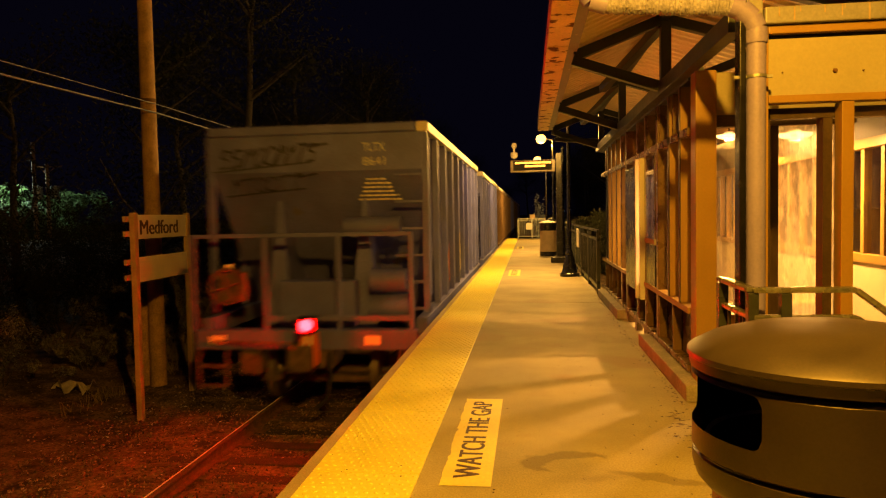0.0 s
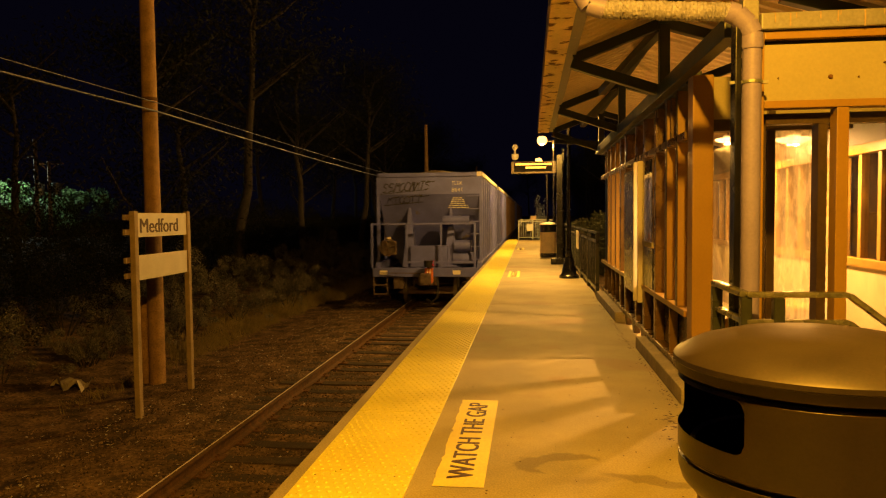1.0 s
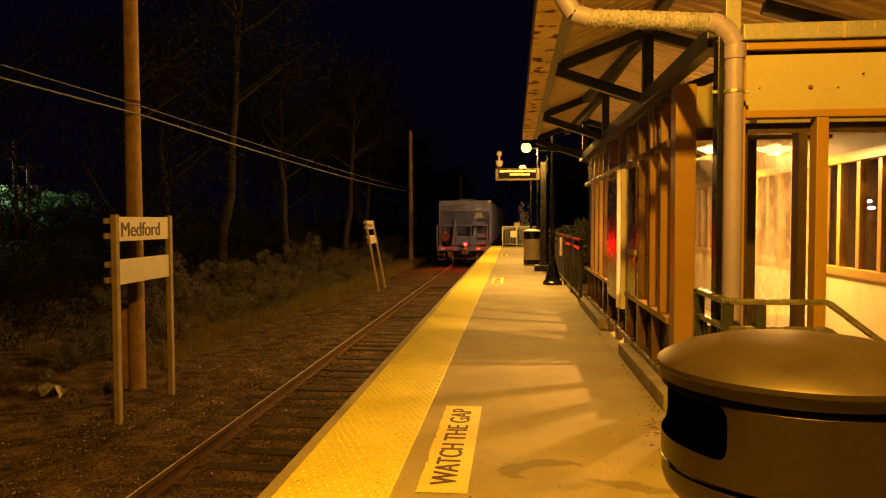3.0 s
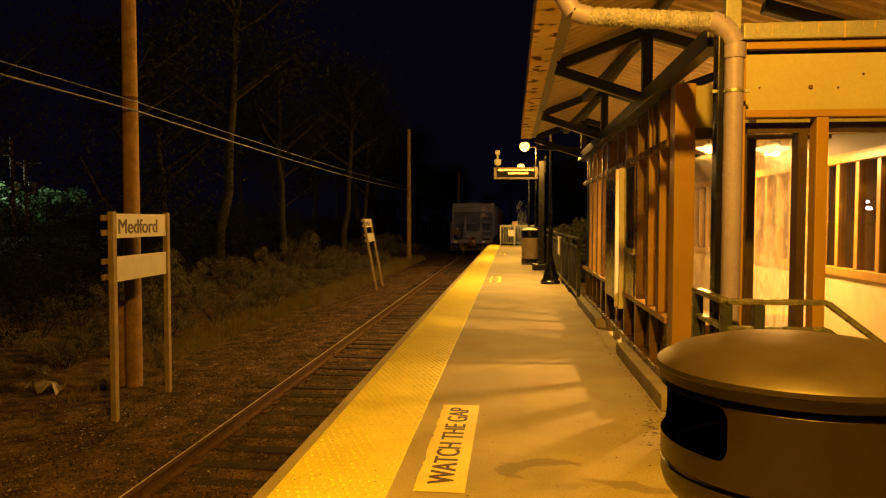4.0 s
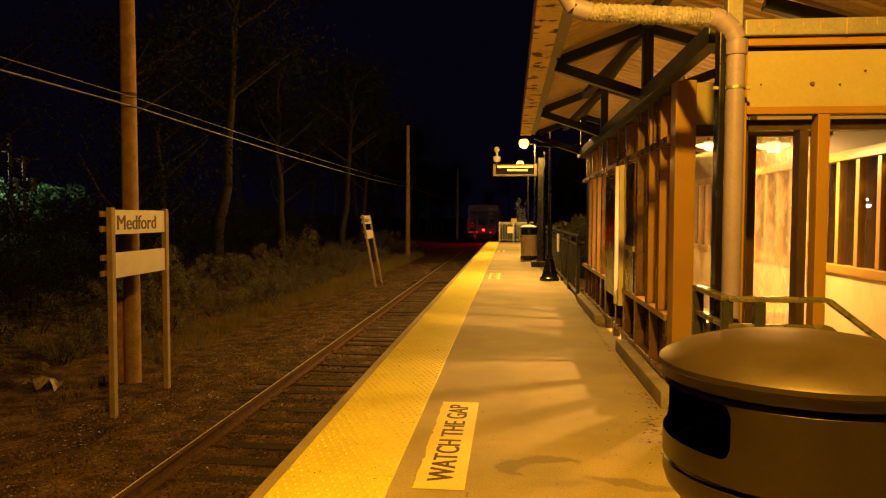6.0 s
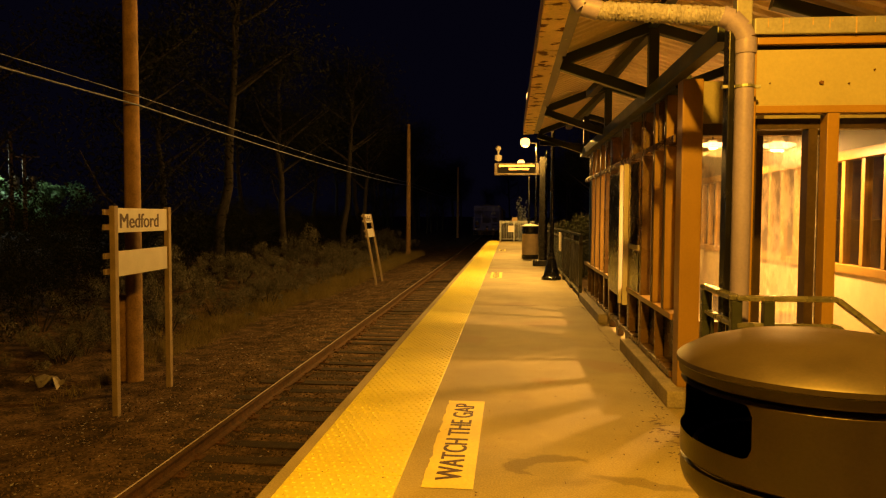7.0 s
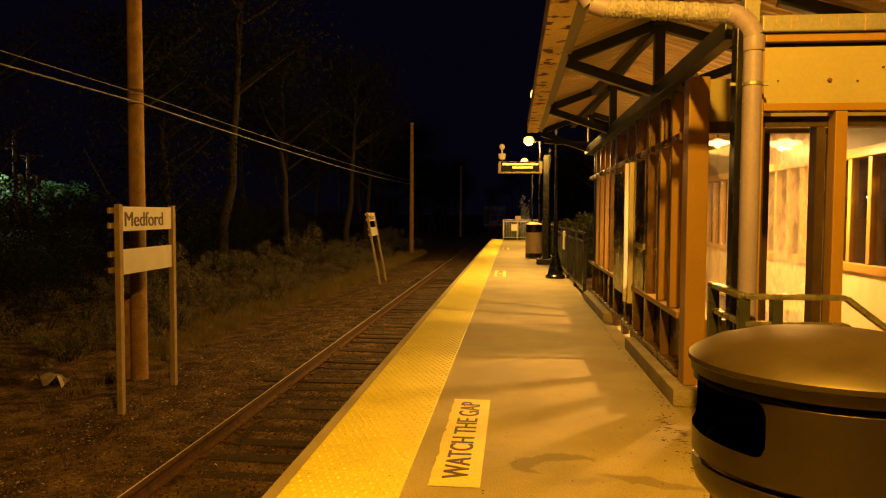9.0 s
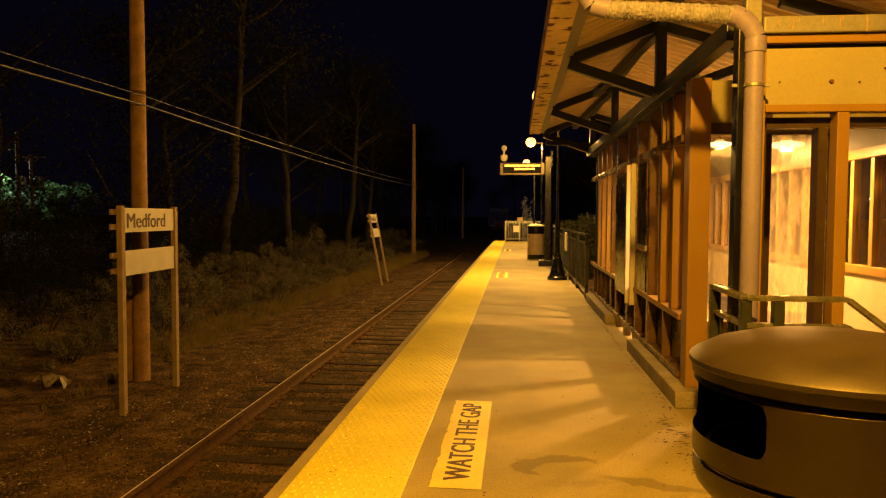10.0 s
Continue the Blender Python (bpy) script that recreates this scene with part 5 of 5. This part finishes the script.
def hopper_car(paint, last):
    """Local origin: on the rail top, in the middle of the track, at the car's rear end sill."""
    c = thing("hopper_car", label="grey-blue open hopper freight car loaded with gravel" if paint is M_CAR else "brown open hopper freight car", category="freight car", group="freight cars of the train")
    y0, y1 = 0.42, CAR_LEN - 0.42
    ze = 2.05
    # body: upright upper ends, sloping below
    bm = bmesh.new()
    prof = [(y0, TOP), (y0, SLOPE_Z), (y0 + 1.6, 1.25), (y1 - 1.6, 1.25), (y1, SLOPE_Z), (y1, TOP)]
    rows = [[bm.verts.new((x, y, z)) for y, z in prof] for x in (-HALF, HALF)]
    for r in rows:
        bm.faces.new(r)
    for i in range(len(prof) - 1):
        bm.faces.new((rows[0][i], rows[0][i + 1], rows[1][i + 1], rows[1][i]))
    part("body", bm, paint, c)
    bm = bmesh.new()
    # only the platform side is pale: lamplight from above is in its colour
    box_part("side_rim", HALF - 0.066, HALF + 0.098, y0 - 0.02, y1 + 0.02, TOP - 0.044, TOP + 0.086, M_RIM_LIT, c, 0.012, "worn top rim along the side, lamplight put into its pale colour")
    for a, b in (((-HALF, y0), (HALF - 0.07, y0)), ((-HALF, y1), (HALF - 0.07, y1)), ((-HALF, y0), (-HALF, y1))):
        bm_bar(bm, (a[0], a[1], TOP + 0.02), (b[0], b[1], TOP + 0.02), 0.13, 0.12, 0.01)
    part("top_rim", bm, paint, c)
    # gravel heap
    bm = bmesh.new()
    rnd = random.Random(5)
    nx, ny = 14, 40
    g = [[bm.verts.new((-HALF + 0.08 + (2 * HALF - 0.16) * i / nx, y0 + 0.08 + (y1 - y0 - 0.16) * j / ny,
          TOP - 0.12 + 0.38 * math.sin(math.pi * i / nx) * (0.35 + 0.65 * abs(math.sin(math.pi * (j / ny * 2)))) * min(1, j / 5, (ny - j) / 5) + rnd.uniform(-0.025, 0.025))) for i in range(nx + 1)] for j in range(ny + 1)]
    for j in range(ny):
        for i in range(nx):
            bm.faces.new((g[j][i], g[j][i + 1], g[j + 1][i + 1], g[j + 1][i]))
    part("gravel_heap", bm, M_LOAD, c, "heaped pale gravel load", True)
    for s in (-1, 1):
        n = 9
        for i in range(n + 1):
            y = y0 + 0.06 + (y1 - y0 - 0.12) * i / n
            box_part("side_rib", s * HALF - 0.004 if s > 0 else -HALF - 0.085, HALF + 0.085 if s > 0 else -HALF + 0.004, y - 0.045, y + 0.045, 1.3, TOP - 0.045, paint, c, 0.01)
        box_part("side_sill", s * HALF - 0.06, s * HALF + 0.09, 0.1, CAR_LEN - 0.1, 1.05, 1.28, paint, c, 0.01)
    # lower hopper bays
    for k in range(3):
        ya = 2.2 + k * 1.9
        bm = bmesh.new()
        top = [bm.verts.new(v) for v in ((-1.3, ya, 1.26), (1.3, ya, 1.26), (1.3, ya + 1.6, 1.26), (-1.3, ya + 1.6, 1.26))]
        bot = [bm.verts.new(v) for v in ((-0.9, ya + 0.5, 0.35), (0.9, ya + 0.5, 0.35), (0.9, ya + 1.1, 0.35), (-0.9, ya + 1.1, 0.35))]
        for i in range(4):
            bm.faces.new((top[i], top[(i + 1) % 4], bot[(i + 1) % 4], bot[i]))
        bm.faces.new(bot)
        part("hopper_bay", bm, paint, c)
    for ye, d in ((0.0, 1), (CAR_LEN, -1)):
        def yy(v):
            return ye + d * v
        a, b = sorted((yy(0.0), yy(0.22)))
        box_part("end_sill", -1.62, 1.45, a, b, 0.86, 1.12, paint, c, 0.012)
        # railing above the sill
        for x in (-1.64, -0.62, 0.4, 1.38):
            bar_part("rail_post", (x, yy(0.05), 1.1), (x, yy(0.05), 2.38), 0.06, 0.06, paint, c, 0.008)
        bar_part("top_rail", (-1.67, yy(0.05), 2.4), (1.41, yy(0.05), 2.4), 0.055, 0.055, paint, c, 0.008)
        bar_part("mid_rail", (-0.62, yy(0.05), 1.28), (1.41, yy(0.05), 1.28), 0.07, 0.07, paint, c, 0.008)
        # struts under the slope sheet
        for x in (-0.62, 0.62):
            bm = bmesh.new()
            vs = [bm.verts.new(v) for v in ((x - 0.03, yy(0.72), 2.88), (x - 0.2, yy(0.5), 1.12), (x - 0.05, yy(2.1), 1.25), (x + 0.03, yy(0.72), 2.88), (x + 0.2, yy(0.5), 1.12), (x + 0.05, yy(2.1), 1.25))]
            for f in ((0, 1, 2), (3, 5, 4), (0, 3, 4, 1), (1, 4, 5, 2), (2, 5, 3, 0)):
                bm.faces.new([vs[i] for i in f])
            part("gusset", bm, paint, c)
        a, b = sorted((yy(0.3), yy(0.75)))
        box_part("end_plate", -0.55, 0.55, a, b, 1.125, 1.75, paint, c, 0.015)
        # brake gear on one side
        tube_part("reservoir", (0.42, yy(0.36), 2.5), (1.2, yy(0.36), 2.5), 0.13, paint, c, seg=14)
        for x in (0.55, 1.06):
            bar_part("reservoir_bracket", (x, yy(0.36), 2.36), (x, yy(0.95), 2.36), 0.05, 0.03, paint, c)
        bar_part("cut_lever", (-1.35, yy(-0.06), 0.98), (0.05, yy(-0.22), 0.98), 0.025, 0.025, M_TRUCK, c)
        bar_part("brake_beam", (-0.95, yy(0.55), 0.36), (0.95, yy(0.55), 0.36), 0.07, 0.09, M_TRUCK, c, 0.01)
        bar_part("brake_lever", (-0.55, yy(0.5), 0.3), (-0.42, yy(0.5), 0.86), 0.05, 0.03, M_TRUCK, c)
        box_part("valve_box", -1.02, -0.72, min(yy(0.06), yy(0.34)), max(yy(0.06), yy(0.34)), 0.5, 0.84, M_TRUCK, c, 0.03)
        box_part("draft_pocket", -0.3, 0.3, min(yy(0.02), yy(0.5)), max(yy(0.02), yy(0.5)), 0.6, 0.857, M_TRUCK, c, 0.03)
        tube_part("brake_cylinder", (0.75, yy(0.45), 1.75), (1.25, yy(0.45), 1.75), 0.16, paint, c, seg=14)
        tube_part("air_tank", (0.7, yy(0.6), 1.35), (1.3, yy(0.6), 1.35), 0.2, paint, c, seg=14)
        bm = bmesh.new()
        ring = [(0.24 + 0.02 * math.cos(q * math.pi / 3), 0.02 * math.sin(q * math.pi / 3)) for q in range(7)]
        bm_lathe(bm, ring, 18, Matrix.Translation((-1.15, yy(0.0), 1.72)) @ pose(0, 0, 0, 90, 0, 0))
        wheel = part("brake_wheel", bm, M_TRUCK, c, "spoked hand brake wheel", True)
        for k in range(4):
            p = k * math.pi / 2 + 0.3
            tube_part("spoke", (-1.15, yy(0.02), 1.72), (-1.15 + 0.24 * math.cos(p), yy(0.0), 1.72 + 0.24 * math.sin(p)), 0.014, M_TRUCK, wheel, seg=6)
        box_part("brake_box", -1.35, -0.95, min(yy(0.08), yy(0.3)), max(yy(0.08), yy(0.3)), 1.5, 1.9, M_TRUCK, c, 0.03)
        a, b = sorted((yy(-0.012), yy(-0.002)))
        box_part("data_plate", -1.2, -1.08, min(yy(0.066), yy(0.078)), max(yy(0.066), yy(0.078)), 1.92, 2.02, M_REFLECT, c)
        # ladder on the corner
        for z in (1.35, 1.72, 2.09, 2.46, 2.83, 3.2, 3.5):
            bar_part("rung", (1.10, yy(0.46), z), (1.5, yy(0.46), z), 0.03, 0.03, paint, c)
        bar_part("coupler", (0, yy(0.3), 0.83), (0, yy(-0.33), 0.83), 0.2, 0.24, M_TRUCK, c, 0.03)
        a, b = sorted((yy(-0.32), yy(-0.52)))
        box_part("knuckle", -0.16, 0.16, a, b, 0.66, 1.0, M_TRUCK, c, 0.05)
        for x in (-1.3, 0.85):
            a, b = sorted((yy(-0.012), yy(-0.002)))
            box_part("reflector", x - 0.11, x + 0.11, a, b, 0.93, 1.05, M_REFLECT, c, 0, "pale reflective plate")
        bm = bmesh.new()
        hose = [(0.28, yy(-0.1), 0.85), (0.34, yy(-0.25), 0.55), (0.3, yy(-0.3), 0.28), (0.15, yy(-0.32), 0.15), (0.0, yy(-0.3), 0.25)]
        for p, q in zip(hose, hose[1:]):
            bm_tube(bm, p, q, 0.028, None, 8)
        part("air_hose", bm, M_INNER, c, smooth=True)
        # steps at the corners
        for x in (-1.4, 1.4):
            for z in (0.35, 0.62):
                bar_part("step", (x - 0.2, yy(0.05), z), (x + 0.2, yy(0.05), z), 0.04, 0.04, M_TRUCK, c)
            for sx in (-0.2, 0.2):
                bar_part("step_hanger", (x + sx, yy(0.05), 0.33), (x + sx, yy(0.05), 0.87), 0.03, 0.03, M_TRUCK, c)
        # bogie with two axles
        bc = 1.75
        for s in (-1, 1):
            bm = bmesh.new()
            bm_box(bm, s * 0.98 - 0.07, s * 0.98 + 0.07, yy(bc) - 0.95, yy(bc) + 0.95, 0.42, 0.62, 0.03)
            bm_box(bm, s * 0.98 - 0.09, s * 0.98 + 0.09, yy(bc) - 0.35, yy(bc) + 0.35, 0.22, 0.75, 0.05)
            part("side_frame", bm, M_TRUCK, c)
        box_part("bolster", -1.05, 1.05, yy(bc) - 0.2, yy(bc) + 0.2, 0.5, 0.85, M_TRUCK, c, 0.02)
        for ya in (yy(bc) - 0.87, yy(bc) + 0.87):
            ax = tube_part("axle", (-0.98, ya, 0.42), (0.98, ya, 0.42), 0.07, M_TRUCK, c)
            for s in (-1, 1):
                bm = bmesh.new()
                bm_lathe(bm, [(0.001, -0.05), (0.12, -0.05), (0.14, -0.01), (0.34, -0.03), (0.36, -0.05), (0.42, -0.05), (0.42, 0.06), (0.36, 0.06), (0.34, 0.03), (0.1, 0.05), (0.001, 0.05)], 28,
                         Matrix.Translation((s * 0.75, ya, 0.42)) @ pose(0, 0, 0, 0, 90 * s, 0))
                part("wheel", bm, M_RAILWHEEL, c, "steel wheel with polished rim", True)
    # stencilled number and data lines on the rear end
    flat = Matrix(((1, 0, 0, 0), (0, 0, -1, 0), (0, 1, 0, 0), (0, 0, 0, 1)))

    def sheet_y(z):
        """Face of the end sheet at height z."""
        return y0 + max(0.0, SLOPE_Z - z) * 1.6 / (SLOPE_Z - 1.25)
    rnd = random.Random(21)
    if last:
        lettering("stencil", "TLTX", 0.31, 0.12, M_LETTER, Matrix.Translation((0.68, y0 - 0.004, 3.53)) @ flat, c, 0.001)
        for i, wd in enumerate((0.30, 0.36, 0.44, 0.46, 0.56, 0.62)):
            z = 3.15 - i * 0.055
            y = sheet_y(z)
            x, end = 0.85 - wd / 2, 0.85 + wd / 2
            while x < end - 0.02:
                wl = min(rnd.uniform(0.05, 0.11), end - x)
                box_part("data_line", x, x + wl, y - 0.012, y + 0.004, z - 0.013, z + 0.013, M_LETTER, c)
                x += wl + 0.018
        lettering("stencil", "8641", 0.31, 0.12, M_LETTER, Matrix.Translation((0.68, y0 - 0.004, 3.335)) @ flat, c, 0.001)
        # loose slanting scrawl in two lines
        rnd = random.Random(8)
        for z, x0, x1, h in ((3.45, -1.38, -0.12, 0.26), (3.08, -1.3, -0.28, 0.2)):
            bm = bmesh.new()
            x = x0

            def at(u, v):
                zz = z + v + 0.06 * (u - x0)
                return (u + 0.25 * v, sheet_y(zz) - 0.006, zz)
            while x < x1:
                wd = rnd.uniform(0.13, 0.21)
                kind = rnd.randrange(4)
                if kind == 0:
                    loop = [(0.5 + 0.45 * math.cos(q * 0.6 + 0.5), 0.48 * math.sin(q * 0.6 + 0.5)) for q in range(11)]
                elif kind == 1:
                    loop = [(0.0, 0.45), (0.9, 0.52), (0.5, 0.5), (0.4, -0.5), (0.55, -0.55)]
                elif kind == 2:
                    loop = [(0.1, -0.5), (0.35, 0.5), (0.5, 0.1), (0.75, 0.45), (0.9, -0.55)]
                else:
                    loop = [(0.85, 0.45), (0.3, 0.5), (0.15, 0.15), (0.7, 0.0), (0.8, -0.35), (0.2, -0.5)]
                pts = [at(x + wd * 1.15 * u, h * v * rnd.uniform(0.85, 1.15)) for u, v in loop]
                for p, q in zip(pts, pts[1:]):
                    bm_bar(bm, p, q, 0.006, 0.034)
                x += wd
            p, q = at(x0 - 0.05, -h * 0.62), at(x1 + 0.1, -h * 0.5)
            bm_bar(bm, p, q, 0.006, 0.02)
            bm_bar(bm, at(x1, h * 0.3), at(x1 + 0.28, h * 0.42), 0.006, 0.03)
            part("scrawl", bm, M_TAG, c, "black spray-painted scrawl")
    # painted shapes on the platform side
    rnd = random.Random(14 if last else 15)
    for k in range(9):
        ya = y0 + 0.25 + k * 0.9
        bm = bmesh.new()
        pts = [(HALF + 0.003, ya + rnd.uniform(0, 0.2), 1.4 + rnd.uniform(0, 0.2)), (HALF + 0.003, ya + 0.62 + rnd.uniform(-0.1, 0.1), 1.45), (HALF + 0.003, ya + 0.5 + rnd.uniform(-0.1, 0.1), 2.2 + rnd.uniform(0, 0.5)), (HALF + 0.003, ya + 0.2, 2.5 + rnd.uniform(-0.4, 0.5)), (HALF + 0.003, ya + rnd.uniform(0, 0.1), 1.9)]
        bm.faces.new([bm.verts.new(p) for p in pts])
        part("spray_shape", bm, M_TAGO if 2 <= k <= 3 else (M_TAGY if k % 2 else M_CAR), c, "spray-painted shape")
    return c


def build_train():
    cars = []
    for k in range(9):
        cars.append(hopper_car(M_CAR if k < 2 or k % 3 == 1 else M_CAR2, k == 0))
    # end-of-train marker on the last coupler: a lens that turns towards the rear for each flash
    mk = thing("rear_marker", label="yellow end-of-train marker box with red lamp", category="train marker")
    box_part("case", -0.11, 0.11, 0.02, 0.18, -0.42, 0.0, M_TAGO, mk, 0.015)
    for sx in (-0.05, 0.03):
        box_part("stripe", sx, sx + 0.03, 0.016, 0.019, -0.4, -0.02, M_REFLECT, mk)
    # added housing that blocks the lens while it is turned away
    bm = bmesh.new()
    bm_lathe(bm, [(0.001, 0.035), (0.128, 0.035), (0.128, 0.215), (0.001, 0.215)], 24, None, 0, math.pi)
    part("hood", bm, M_INNER, mk, "dark housing added to cover the lens between flashes")
    tube_part("neck", (0, 0.04, 0.0), (0, 0.04, 0.034), 0.05, M_INNER, mk)
    bm = bmesh.new()
    bm_lathe(bm, [(0.001, 0.215), (0.130, 0.215), (0.130, 0.222), (0.001, 0.222)], 24)
    part("cap", bm, M_INNER, mk)
    box_part("bracket", -0.05, 0.05, 0.0, 0.42, -0.5, -0.422, M_TRUCK, mk, 0.01)
    rotor = thing("lamp_rotor")
    rotor.parent = mk
    rotor.location = (0, 0, 0.125)
    bm = bmesh.new()
    bm_lathe(bm, [(0.034, -0.074), (0.06, -0.058), (0.077, -0.033), (0.084, 0.0), (0.077, 0.033), (0.06, 0.058), (0.034, 0.074)], 20, Matrix.Translation((0, -0.042, 0)), math.pi - 0.5, 2 * math.pi + 0.5)
    part("red_lens", bm, G_RED, rotor, "glowing red lens", True)
    # added shield that turns with the always-glowing lens and hides it between flashes
    bm = bmesh.new()
    bm_lathe(bm, [(0.001, -0.076), (0.117, -0.076), (0.117, 0.076), (0.001, 0.076)], 24, None, 0, math.pi)
    bm_lathe(bm, [(0.001, -0.076), (0.022, -0.076), (0.022, 0.076), (0.001, 0.076)], 12, None, math.pi, 2 * math.pi)
    for z in (-0.084, 0.078):
        bm_lathe(bm, [(0.001, z), (0.122, z), (0.122, z + 0.006), (0.001, z + 0.006)], 24)
    for s in (-1, 1):
        bm_box(bm, min(s * 0.075, s * 0.124), max(s * 0.075, s * 0.124), -0.01, 0.014, -0.078, 0.078)
    part("shield", bm, M_INNER, rotor, "dark shield added to hide the lens between flashes")
    return cars, mk, rotor


M_RAILWHEEL = material("wheel_steel", (0.22, 0.19, 0.17), 0.5, 0.6, vary=0.3, scale=9, bump=0.1)
CARS, MARKER, ROTOR = build_train()
FLASHES = (0.05, 1.55, 3.05, 4.55, 6.10, 7.65, 9.15)


def train_place(t):
    """Where the rear end sill of the last car is at t seconds."""
    return 9.5 + 11.15 * t


def motions():
    times = (0.0, 2.5, 5.0, 7.5, 10.0)
    for k, car in enumerate(CARS):
        walk(car, [(t, pose(TRACK_X - 0.03, train_place(t) + k * CAR_PITCH, RAIL_Z)) for t in times])
    walk(MARKER, [(t, pose(TRACK_X + 0.06, train_place(t) - 0.42, RAIL_Z + 1.14)) for t in times])
    # the lens faces rearwards for a fifth of a second, then turns away
    rows = []
    for f in FLASHES:
        for dt, a in ((-0.5, -180), (-0.22, -180), (-0.14, -180), (-0.085, 0), (0.085, 0), (0.14, 180), (0.22, 180), (0.5, 180)):
            rows.append((f + dt, a))
    keys = [(0.0, 0)] + [(t, a) for t, a in rows if t > 0.05] + [(9.8, 180), (10.0, 180)]
    turns, out = 0.0, []
    for i, (t, a) in enumerate(keys):
        if i and a < keys[i - 1][1] - 200:
            turns += 360.0
        out.append((t, a + turns))
    dense = []
    for (ta, a), (tb, b) in zip(out, out[1:]):
        n = max(1, math.ceil(abs(b - a) / 80))
        dense += [(ta + (tb - ta) * i / n, a + (b - a) * i / n) for i in range(n)]
    dense.append(out[-1])
    walk(ROTOR, [(t, pose(0, 0, 0.125, 0, 0, a)) for t, a in dense])


motions()
